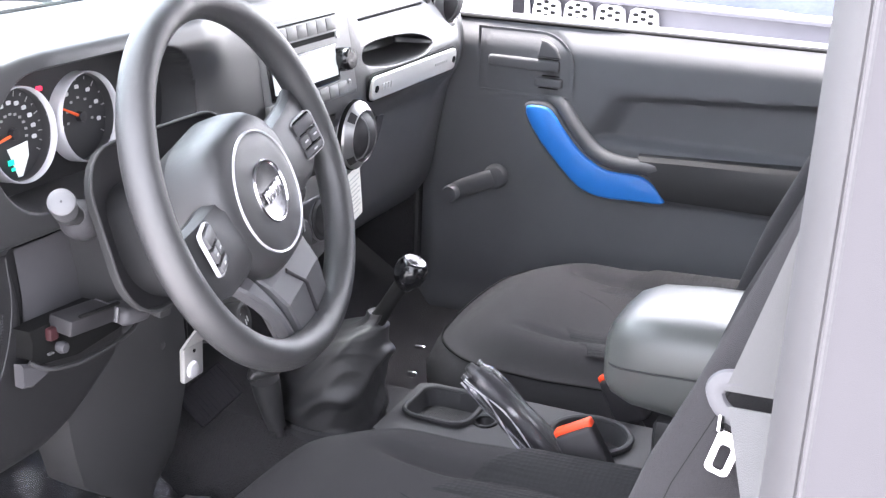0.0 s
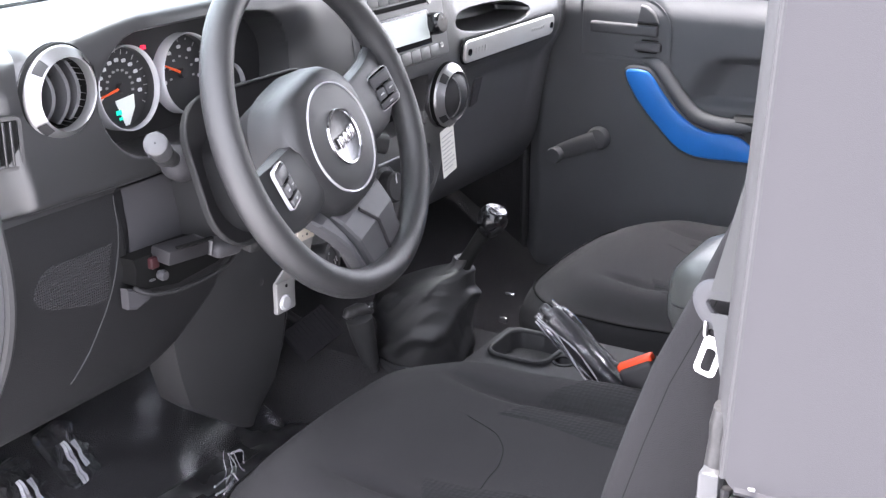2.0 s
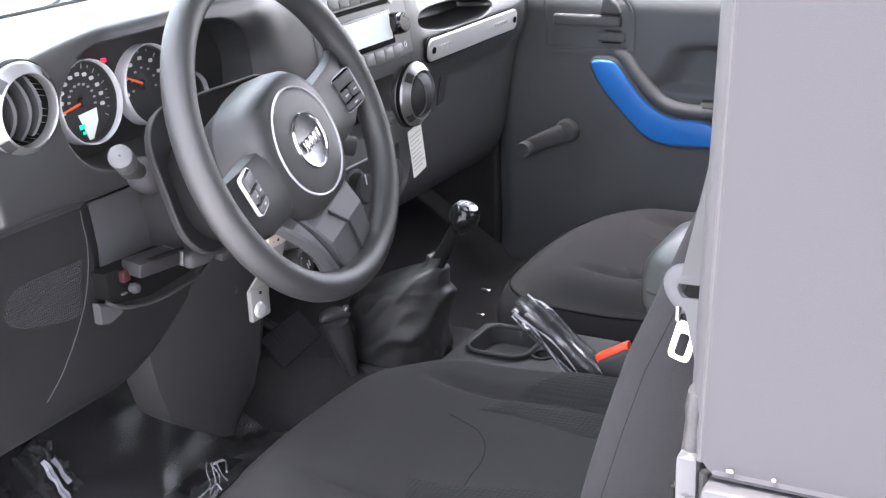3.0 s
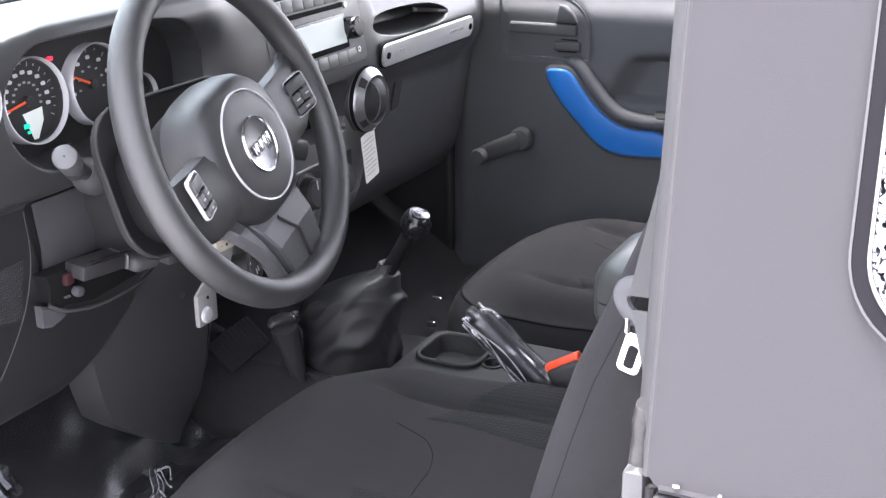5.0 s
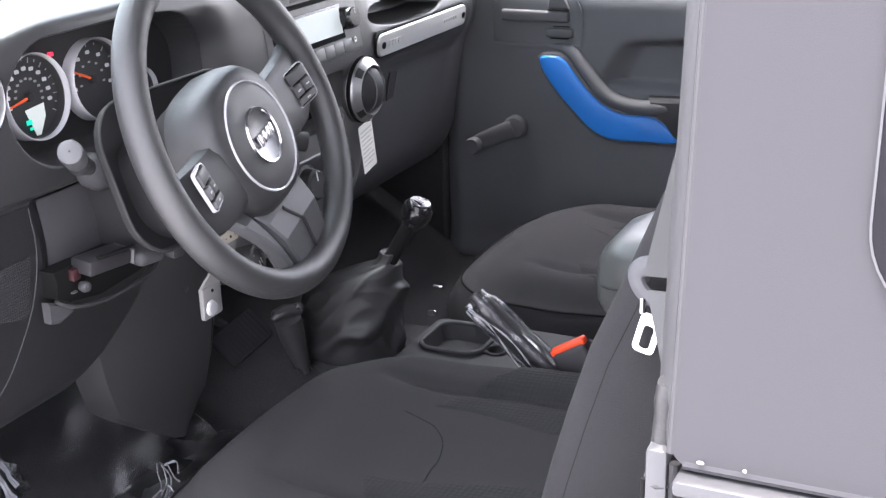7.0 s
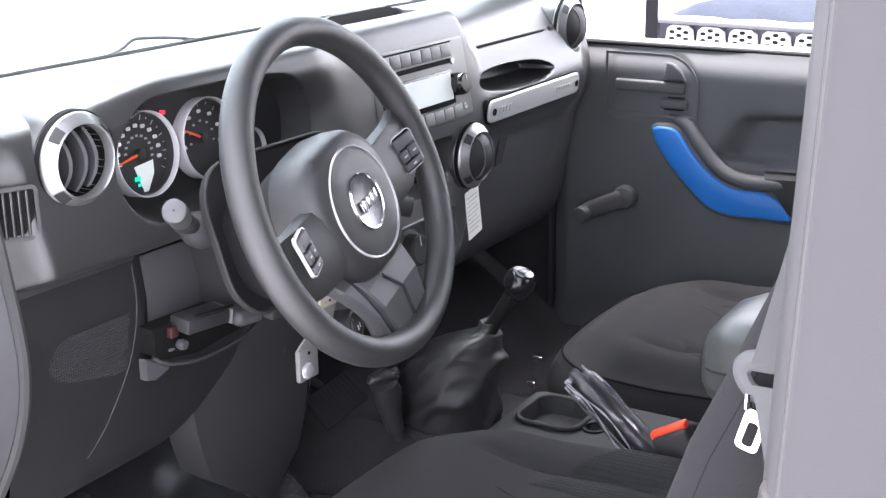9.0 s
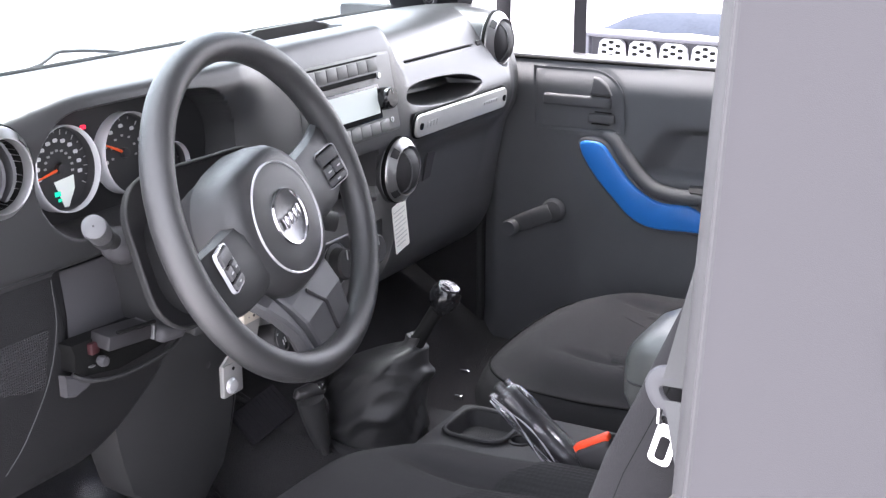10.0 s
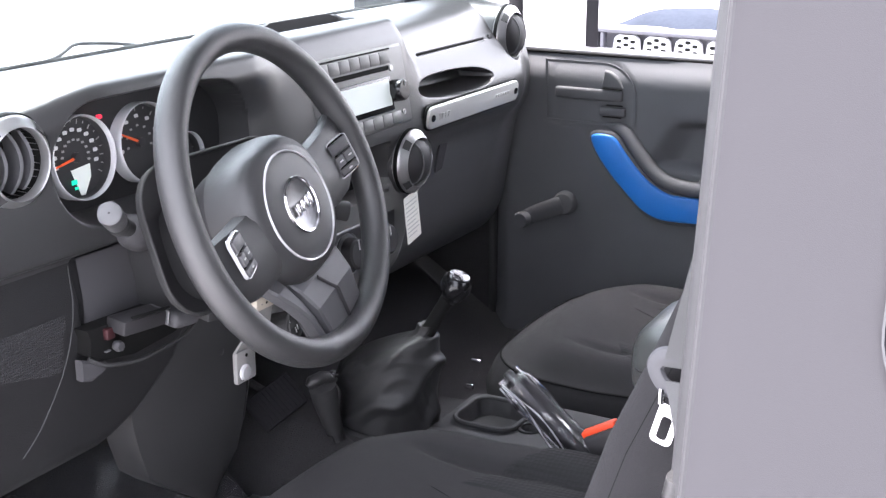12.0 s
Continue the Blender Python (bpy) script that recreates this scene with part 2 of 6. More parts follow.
def box(bm, c, s, bevel=0.003, seg=2, m=None):
    """A box with rounded edges, added to bm."""
    r = bmesh.ops.create_cube(bm, size=1.0)
    vs = r["verts"]
    for v in vs:
        v.co = Vector((v.co.x * s[0] + c[0], v.co.y * s[1] + c[1], v.co.z * s[2] + c[2]))
    es = list({e for v in vs for e in v.link_edges})
    fs = list({f for v in vs for f in v.link_faces})
    if bevel:
        r = bmesh.ops.bevel(bm, geom=es, offset=min(bevel, min(s) * 0.49), segments=seg, affect="EDGES", profile=0.5)
        vs = list({v for f in r["faces"] for v in f.verts} | {v for v in vs if v.is_valid} | {v for f in fs if f.is_valid for v in f.verts})
    if m is not None:
        for v in vs:
            v.co = m @ v.co
    return bm


def B():
    return bmesh.new()


def loft(rings, caps=True, closed=True):
    """Skin through rings of equally many points."""
    bm = B()
    vr = [[bm.verts.new(p) for p in ring] for ring in rings]
    n = len(vr[0])
    for a, b in zip(vr, vr[1:]):
        for i in range(n if closed else n - 1):
            j = (i + 1) % n
            bm.faces.new((a[i], a[j], b[j], b[i]))
    if caps and closed:
        bm.faces.new(vr[0][::-1])
        bm.faces.new(vr[-1])
    return bm


def catmull(pts, k=8, closed=False):
    """A smooth curve through points."""
    pts = [Vector(p) for p in pts]
    out, n = [], len(pts)
    for i in range(n if closed else n - 1):
        if closed:
            p0, p1, p2, p3 = (pts[(i + d) % n] for d in (-1, 0, 1, 2))
        else:
            p0, p1, p2, p3 = pts[max(i - 1, 0)], pts[i], pts[i + 1], pts[min(i + 2, n - 1)]
        for s in range(k):
            t = s / k
            out.append(0.5 * ((2 * p1) + (p2 - p0) * t + (2 * p0 - 5 * p1 + 4 * p2 - p3) * t * t + (3 * p1 - p0 - 3 * p2 + p3) * t ** 3))
    if not closed:
        out.append(pts[-1])
    return out


def tube(pts, r, seg=10, closed=False, flat=1.0, up=None):
    """A pipe along points; r a number or one per point; flat squeezes it across."""
    pts = [Vector(p) for p in pts]
    n = len(pts)
    rs = r if isinstance(r, (list, tuple)) else [r] * n
    tang = []
    for i in range(n):
        a = pts[(i - 1) % n] if closed or i else pts[0]
        b = pts[(i + 1) % n] if closed or i < n - 1 else pts[-1]
        tang.append((b - a).normalized())
    ref = Vector(up) if up else (Vector((0, 0, 1)) if abs(tang[0].z) < 0.9 else Vector((1, 0, 0)))
    rings = []
    for p, t, q in zip(pts, tang, rs):
        ref = (ref - t * ref.dot(t)).normalized()
        s = t.cross(ref)
        rings.append([p + (ref * math.cos(a) * q + s * math.sin(a) * q * flat) for a in (2 * math.pi * k / seg for k in range(seg))])
    if closed:
        rings.append(rings[0])
        bm = B()
        vr = [[bm.verts.new(p) for p in ring] for ring in rings[:-1]]
        for i in range(n):
            a, b = vr[i], vr[(i + 1) % n]
            for k in range(seg):
                j = (k + 1) % seg
                bm.faces.new((a[k], a[j], b[j], b[k]))
        return bm
    return loft(rings)


def lathe(profile, m, seg=40, close=False):
    """Turns (radius, height) about the z axis of the frame m."""
    bm = B()
    rings = []
    for r, h in profile:
        if r < 1e-6:
            rings.append([bm.verts.new(m @ Vector((0, 0, h)))])
        else:
            rings.append([bm.verts.new(m @ Vector((r * math.cos(a), r * math.sin(a), h))) for a in (2 * math.pi * k / seg for k in range(seg))])
    pairs = list(zip(rings, rings[1:])) + ([(rings[-1], rings[0])] if close else [])
    for a, b in pairs:
        for k in range(seg):
            j = (k + 1) % seg
            if len(a) == 1 and len(b) == 1:
                continue
            if len(a) == 1:
                bm.faces.new((a[0], b[j], b[k]))
            elif len(b) == 1:
                bm.faces.new((a[k], a[j], b[0]))
            else:
                bm.faces.new((a[k], a[j], b[j], b[k]))
    return bm


def plate(outline, m, h, bevel=0.002, seg=2):
    """A slab: an outline in the frame m's x-y plane, raised by h along its z, its upper rim rounded."""
    bm = B()
    vs = [bm.verts.new((x, y, 0)) for x, y in outline]
    f = bm.faces.new(vs)
    r = bmesh.ops.extrude_face_region(bm, geom=[f])
    top = [v for v in r["geom"] if isinstance(v, bmesh.types.BMVert)]
    bmesh.ops.translate(bm, verts=top, vec=(0, 0, h))
    if bevel:
        st = set(top)
        es = [e for e in bm.edges if e.verts[0] in st and e.verts[1] in st]
        bmesh.ops.bevel(bm, geom=es, offset=bevel, segments=seg, affect="EDGES", profile=0.5)
    bmesh.ops.transform(bm, matrix=m, verts=bm.verts)
    return bm


def rrect(w, h, r, n=6, cx=0.0, cy=0.0):
    """A rounded rectangle's outline."""
    r = min(r, w / 2 - 1e-4, h / 2 - 1e-4)
    out = []
    for sx, sy, a0 in ((1, 1, 0), (-1, 1, 90), (-1, -1, 180), (1, -1, 270)):
        for k in range(n + 1):
            a = radians(a0 + 90 * k / n)
            out.append((cx + sx * (w / 2 - r) + r * math.cos(a), cy + sy * (h / 2 - r) + r * math.sin(a)))
    return out


def interp(x, xs, ys):
    return float(np.interp(x, xs, ys))


# ---------------------------------------------------------------- outside
bm = B()
bmesh.ops.create_grid(bm, x_segments=60, y_segments=60, size=400)
single("ground", bm, SNOW, "pale pavement of a parking lot with thin snow", "ground", kind="structure")


def ring_plate(outer, inner, m, h):
    """A flat band between two outlines of equally many points, h thick."""
    bm = B()
    loops = [[bm.verts.new(m @ Vector((x, y, z))) for x, y in o] for o, z in ((outer, 0), (inner, 0), (inner, h), (outer, h))]
    n = len(outer)
    for a, b in zip(loops, loops[1:] + loops[:1]):
        for i in range(n):
            j = (i + 1) % n
            bm.faces.new((a[i], a[j], b[j], b[i]))
    return bm


# ---------------------------------------------------------------- car body
body = thing("car_body", (0, 0.2, 0.25), "silver off-road car body shell with bare door opening", "car body", kind="structure")


def sheet(x0, x1, y0, y1, z0, z1, bevel=0.006, bm=None):
    bm = bm or B()
    return box(bm, ((x0 + x1) / 2, (y0 + y1) / 2, (z0 + z1) / 2), (x1 - x0, y1 - y0, z1 - z0), bevel, 2)


# floor, tunnel, toe board and firewall
part("floor_pan", loft([[(x, y, z) for y, z in ((-1.3, 0.60), (-1.3, 0.66), (0.80, 0.66), (1.08, 0.84), (1.12, 1.235), (1.15, 1.235), (1.14, 0.80), (0.84, 0.60))] for x in (-0.76, 0.76)]), CARPET, body, "black carpeted floor")
part("tunnel", loft([[(x, y, z) for x, z in ((-0.16, 0.64), (-0.13, 0.74), (-0.09, 0.775), (0.09, 0.775), (0.13, 0.74), (0.16, 0.64))] for y in (-0.4, 0.3, 0.75, 1.05)]), CARPET, body, "carpeted transmission tunnel")
part("rocker", sheet(-0.82, -0.74, -0.05, 1.0, 0.45, 0.66, 0.02), PAINT, body)
# rear quarter panels with a bright top ledge
for s in (-1, 1):
    q = part("quarter_panel", sheet(*sorted((s * 0.74, s * 0.803)), -1.35, -0.041, 0.45, 1.111, 0.008), PAINT, body, "silver painted quarter panel")
    part("top_ledge", sheet(*sorted((s * 0.735, s * 0.806)), -1.35, -0.041, 1.1125, 1.124, 0.004), PAINT, q, "bright body ledge under the fabric")
    part("door_post", sheet(*sorted((s * 0.735, s * 0.79)), -0.0345, -0.019, 0.50, 1.135, 0.004), PAINT, body, "painted door post")
    part("door_seal", tube([(s * 0.785, -0.0178, 0.5), (s * 0.785, -0.0178, 1.11)], 0.0022, 8), HOLE, body, "black rubber seal")
    part("panel_gap", tube([(s * 0.784, -0.0378, 0.5), (s * 0.784, -0.0378, 1.125)], 0.004, 8), BLACK, body)
part("tail_panel", sheet(-0.8, 0.8, -1.40, -1.352, 0.45, 1.12, 0.01), PAINT, body)
# road wheels that carry the body
for s in (-1, 1):
    for y in (-0.95, 1.62):
        wmx = basis((s * 0.78, y, 0.39), (0, 1, 0), (0, 0, 1))
        wl_ = part("wheel", lathe([(0.24, -0.11), (0.33, -0.11), (0.375, -0.08), (0.39, -0.04), (0.39, 0.04), (0.375, 0.08), (0.33, 0.11), (0.24, 0.11)], wmx, 40, close=True), RUBBER, body, "black road wheel")
        part("rim", lathe([(0.0, -0.06), (0.20, -0.07), (0.24, -0.10), (0.24, 0.10), (0.20, 0.07), (0.0, 0.06)], wmx, 32), PAINT, wl_, "silver wheel rim")
part("underframe", sheet(-0.45, 0.45, -1.3, 2.1, 0.40, 0.58, 0.02), BLACK, body)
# bonnet, cowl and windscreen frame
HOODZ = ((1.16, 1.250), (1.22, 1.232), (1.8, 1.20), (2.25, 1.13), (2.30, 1.0))
part("bonnet", loft([[(x, y, z - 0.03 * (abs(x) / 0.7) ** 3) for y, z in HOODZ] + [(x, y, z - 0.06) for y, z in HOODZ[::-1]] for x in np.linspace(-0.66, 0.66, 15)]), BONNET, body, "pale silver bonnet")
part("cowl", sheet(-0.76, 0.76, 1.03, 1.155, 1.20, 1.262, 0.01), BONNET, body)
for s in (-1, 1):
    part("wing", sheet(*sorted((s * 0.5, s * 0.88)), 1.18, 2.3, 0.75, 1.07, 0.04), PAINT, body)
# windscreen frame leans back a little
for s in (-1, 1):
    part("screen_pillar", loft([[(s * (x0 + dx), y0 + dy, z0) for dx, dy in ((-0.035, -0.05), (0.03, -0.05), (0.03, 0.05), (-0.035, 0.05))] for x0, y0, z0 in ((0.70, 0.96, 1.18), (0.70, 0.93, 1.30), (0.67, 0.84, 1.55), (0.64, 0.75, 1.80))]), PADDED, body, "black padded windscreen pillar")
part("screen_header", sheet(-0.68, 0.68, 0.68, 0.78, 1.76, 1.83, 0.02), BLACK, body)
part("windscreen", loft([[(-0.67, 1.02, 1.285), (0.67, 1.02, 1.285), (0.67, 1.026, 1.285), (-0.67, 1.026, 1.285)], [(-0.62, 0.76, 1.79), (0.62, 0.76, 1.79), (0.62, 0.766, 1.79), (-0.62, 0.766, 1.79)]]), SCREEN, body, "clear windscreen")
part("screen_base", tube([(-0.70, 1.031, 1.2995), (-0.35, 1.032, 1.3005), (0, 1.032, 1.3010), (0.35, 1.032, 1.2995), (0.70, 1.031, 1.2980)], 0.0034, 10), HOLE, body, "black windscreen seal")
# kick panels that close the foot wells
part("kick_panel", sheet(0.70, 0.735, 0.835, 1.16, 0.60, 1.30, 0.006), CARPET, body, "dark kick panel")
part("kick_panel", sheet(-0.742, -0.715, 0.86, 1.16, 0.60, 0.94, 0.006), CARPET, body, "dark kick panel")
# front pillar beside the dash
pil = [(0.700, 1.32), (0.690, 1.26), (0.678, 1.19), (0.668, 1.11), (0.684, 1.037), (0.731, 0.953), (0.80, 0.86), (0.86, 0.72)]
pc = catmull([(0, y, z) for y, z in pil], 6)
part("hinge_pillar", loft([[(x, p.y, p.z) for p in pc] + [(x, 1.05, 0.72), (x, 1.05, 1.32)] for x in (-0.79, -0.748)]), SPOKE, body, "dark plastic-trimmed hinge pillar")
part("door_seal", tube([(-0.746, p.y - 0.002, p.z) for p in pc], 0.006, 8), RUBBER, body, "grey rubber door seal")

# ---------------------------------------------------------------- soft top
top = thing("soft_top", (0, -0.35, 1.124), "closed black fabric soft top on the car body", "soft top")
LEAN = 0.15
for s in (-1, 1):
    m = basis((s * 0.787, 0, 1.13), (0, -1, 0), (-s * LEAN, 0, 1))
    up = -1 if s > 0 else 1
    outer = rrect(1.26, 0.70, 0.02, 6, 0.665, 0.346)
    inner = rrect(0.86, 0.42, 0.055, 6, 0.148 + 0.43, 0.112 + 0.21)
    part("side_curtain", ring_plate(outer, inner, m, 0.005 * up), VINYLTOP, top, "dull grey-black fabric side curtain")
    o2 = rrect(0.866, 0.426, 0.058, 10, 0.578, 0.322)
    i2 = rrect(0.848, 0.408, 0.050, 10, 0.578, 0.322)
    o3 = rrect(0.8690, 0.4290, 0.0595, 10, 0.578, 0.322)
    part("window_border", ring_plate(o2, i2, m @ Matrix.Translation((0, 0, 0.0055 * up)), 0.0025 * up), BORDER, top, "black welded window border")
    i3 = rrect(0.844, 0.404, 0.048, 10, 0.578, 0.322)
    part("outer_bead", ring_plate(o3, o2, m @ Matrix.Translation((0, 0, 0.0055 * up)), 0.0030 * up), SPOKE, top, "pale welded edge")
    part("window_piping", ring_plate(i2, i3, m @ Matrix.Translation((0, 0, 0.006 * up)), 0.0035 * up), STRAP, top, "pale bead")
    part("window_pane", plate(i3, m @ Matrix.Translation((0, 0, 0.003 * up)), 0.0008 * up, 0), FROSTPANE, top, "clear vinyl pane with snow specks, whitened for the light through it")
    # front edge: door surround rail and rolled welt
    rail = loft([[(s * (xx + dx), -0.020 + dy, z) for dx, dy in ((0.030, -0.018), (0.032, -0.012), (0.026, -0.006), (-0.022, 0.010), (-0.032, 0.0125), (-0.038, 0.006), (-0.036, -0.018))] for xx, z in ((0.750, 1.135), (0.742, 1.19), (0.690, 1.54), (0.653, 1.79))])
    part("door_surround", rail, SURROUND, top, "grey rubber-faced door surround")
    part("welt", tube([(s * (0.7895 - (z - 1.13) * LEAN), -0.037, z) for z in np.linspace(1.135, 1.80, 14)], 0.0032, 8), SURROUND, top, "rolled fabric edge")
    part("bottom_welt", tube([(s * 0.789, y, 1.129) for y in (-0.045, -0.3, -0.7, -1.29)], 0.004, 8), VINYLTOP, top)
    bk = loft([[(s * (cx + w * math.cos(a)), -0.0275 + d * math.sin(a), z) for a in (2 * math.pi * j / 20 for j in range(20))] for z, cx, w, d in ((1.104, 0.772, 0.017, 0.0115), (1.108, 0.772, 0.019, 0.0125), (1.116, 0.771, 0.016, 0.0105), (1.135, 0.768, 0.014, 0.0095), (1.150, 0.765, 0.013, 0.0090), (1.160, 0.763, 0.015, 0.0098), (1.172, 0.760, 0.013, 0.0085))])
    part("surround_foot", bk, DULLMETAL, top, "worn metal foot wrapped in clear tape")
    for y, w in ((-0.057, 0.005), (-0.085, 0.003)):
        d = B()
        box(d, (s * 0.7935, y, 1.1345), (0.003, w, 0.003), 0.001)
        part("snap", d, CHROME, top, "small bright snap")
part("roof", loft([[(x, y, 1.815 - 0.10 * abs(x) ** 3) for x in np.linspace(-0.69, 0.69, 13)] + [(x, y, 1.795 - 0.10 * abs(x) ** 3) for x in np.linspace(0.69, -0.69, 13)] for y in (-1.33, -0.8, -0.2, 0.4, 0.80)]), VINYLIN, top, "black fabric roof")
part("rear_curtain", ring_plate(rrect(1.52, 0.72, 0.03, 6, 0, 1.48), rrect(1.1, 0.42, 0.05, 6, 0, 1.46), basis((0, -1.345, 0), (1, 0, 0), (0, 0, 1)), 0.005), VINYLTOP, top)
for s in (-1, 1):
    part("roof_rail", sheet(*sorted((s * 0.62, s * 0.70)), -0.04, 0.76, 1.72, 1.785, 0.015), BLACK, top, "black padded roof rail")

# ---------------------------------------------------------------- dashboard
dash = thing("dashboard", (0, 0.85, 0.88), "black grained plastic dashboard across the car", "dashboard")
E_ = ((.90, .90), (.80, .898), (.737, .918), (.713, 1.01), (.710, 1.095), (.7225, 1.147), (.7085, 1.166), (.722, 1.24), (.728, 1.275), (.755, 1.306), (.86, 1.318), (1.03, 1.298))
D_ = ((.90, .90), (.80, .898), (.737, .918), (.711, 1.01), (.707, 1.095), (.7185, 1.147), (.7050, 1.165), (.712, 1.25), (.706, 1.310), (.735, 1.334), (.86, 1.326), (1.03, 1.299))
C_ = ((.90, .86), (.80, .89), (.738, .95), (.716, 1.00), (.706, 1.06), (.702, 1.11), (.699, 1.17), (.709, 1.25), (.722, 1.312), (.755, 1.338), (.86, 1.328), (1.03, 1.299))
P_ = ((.92, .86), (.85, .87), (.80, .93), (.772, 1.03), (.752, 1.105), (.718, 1.148), (.709, 1.19), (.722, 1.228), (.748, 1.275), (.792, 1.312), (.87, 1.324), (1.03, 1.297))
Q_ = ((.92, .86), (.85, .87), (.80, .93), (.780, 1.03), (.765, 1.105), (.745, 1.148), (.740, 1.19), (.748, 1.228), (.765, 1.275), (.80, 1.306), (.87, 1.318), (1.03, 1.295))
STX = (-0.735, -0.67, -0.48, -0.23, -0.150, 0.140, 0.225, 0.545, 0.645)
STP = np.array([E_, E_, D_, D_, C_, C_, P_, P_, Q_])


DK = 54


def smooth(a, b, v):
    t = min(max((v - a) / (b - a), 0.0), 1.0)
    return t * t * (3 - 2 * t)


def inside(u, v, w, h, r, soft):
    """1 well inside a rounded rectangle about the origin, 0 outside it."""
    qx, qy = abs(u) - w / 2 + r, abs(v) - h / 2 + r
    d = math.hypot(max(qx, 0), max(qy, 0)) + min(max(qx, qy), 0) - r
    return 1 - smooth(-soft, 0.0, d)


def dash_profile(x):
    i = max(min(int(np.searchsorted(STX, x)) - 1, len(STX) - 2), 0)
    t = (x - STX[i]) / (STX[i + 1] - STX[i])
    t = smooth(0, 1, t)
    pr = STP[i] * (1 - t) + STP[i + 1] * t
    return catmull([(0, y, z) for y, z in pr], DK)


def dash_point(x, p):
    y, z = p.y, p.z
    # the outer end turns away towards the pillar
    away = max(-0.652 - 0.12 * (z - 1.16) - x, 0.0)
    y += 0.42 * away * smooth(0.0, 0.022, away) * smooth(1.145, 1.165, z) * (1 - smooth(1.27, 1.31, z))
    if z > 1.13 and y < 0.80:
        # instrument recess, narrower at its right end
        k = inside(x + 0.400, z - 1.246 + 0.10 * max(x + 0.36, 0), 0.325, 0.140, 0.066, 0.012)
        y += k * (0.048 + 0.014 * smooth(-0.36, -0.30, x))
        # pocket above the grab bar
        u = (x - 0.318) / 0.130
        if abs(u) < 1:
            hh = 0.0205 * (1 - abs(u) ** 2.6) ** 0.6
            y += 0.060 * (1 - smooth(0.42, 1.02, abs(z - (1.2165 - 0.005 * u)) / max(hh, 1e-4))) * smooth(1.0, 0.86, abs(u))
        # sockets of the vents
        for vx, vz in ((-0.606, 1.266), (0.559, 1.2655), (0.133, 1.1255), (-0.146, 1.127)):
            y += 0.05 * (1 - smooth(0.040, 0.044, math.hypot(x - vx, z - vz)))
        # groove in the passenger's face
        if 0.235 < x < 0.47:
            y += 0.004 * math.exp(-((z - 1.268) / 0.0018) ** 2)
    if -0.09 < x < 0.10 and 1.085 < z < 1.172 and y < 0.73:
        y += 0.05 * inside(x - 0.005, z - 1.127, 0.155, 0.078, 0.012, 0.005)
    if z > 1.305 and 0.76 < y < 0.96:
        # tray sunk into the top
        z -= 0.03 * inside(x - 0.0, y - 0.782, 0.205, 0.040, 0.012, 0.008)
        z += 0.007 * smooth(0.790, 0.802, y) * (1 - smooth(0.825, 0.88, y)) * (1 - smooth(0.085, 0.125, abs(x)))
    if -0.56 < x < -0.36 and 1.03 < z < 1.17 and y < 0.74:
        # recessed flat panel round the column
        y += 0.010 * inside(x + 0.450, z - 1.098, 0.20, 0.108, 0.012, 0.006)
    if -0.50 < x < -0.18 and z < 1.12 and y < 0.80:
        # the knee panel ends in a rounded, rising edge
        ze = interp(x, (-0.50, -0.46, -0.40, -0.37, -0.34), (0.905, 0.93, 0.98, 1.04, 1.10))
        y += 0.045 * smooth(-0.012, 0.030, ze - z) * smooth(-0.18, -0.26, x)
    return Vector((x, y, z))


dxs = sorted(set(np.round(np.concatenate([np.linspace(-0.735, 0.645, 170), np.linspace(-0.56, -0.17, 70), np.linspace(0.09, 0.64, 170), np.linspace(-0.67, -0.53, 60)]), 4)))
cols = [[dash_point(x, p) for p in dash_profile(x)] for x in dxs]
SPLIT = DK * 5
up_rings = [c[SPLIT - 1:] for c in cols]
lo_rings = [c[:SPLIT] for c in cols]
part("upper_dash", loft([list(r) for r in zip(*up_rings)], closed=False), DASH, dash, "grained black upper dash", sharp=50)
cut = next(i for i, x in enumerate(dxs) if x > 0.235)
mid = next(i for i, x in enumerate(dxs) if x > -0.195)
part("lower_dash", loft([list(r) for r in zip(*lo_rings[:mid + 1])], closed=False), DASH_LOW, dash, "dull black lower dash", sharp=50)
# same dash plastic, coloured lighter for the light it catches
part("centre_face", loft([list(r) for r in zip(*lo_rings[mid:cut + 1])], closed=False), STACK, dash, "face under the radio, lightened as if lit", sharp=50)
# black glove box given a lighter grey in place of glare haze
part("glove_box", loft([list(r) for r in zip(*lo_rings[cut:])], closed=False), SPOKE, dash, "glove box face, lightened for haze", sharp=50)
part("back_panel", sheet(-0.73, 0.64, 1.00, 1.03, 0.90, 1.288, 0.005), BLACK, dash)
part("end_cap", loft([[(x, p.y, p.z) for p in dash_profile(0.644)] + [(x, 1.0, 0.9)] for x in (0.644, 0.649)]), DASH, dash)


def face_y(x, z, default=0.70):
    """The dash face's y at a place, without recesses."""
    pr = dash_profile(x)
    c = [p for p in pr if p.y < 0.83]
    return min(c, key=lambda p: abs(p.z - z)).y if c else default


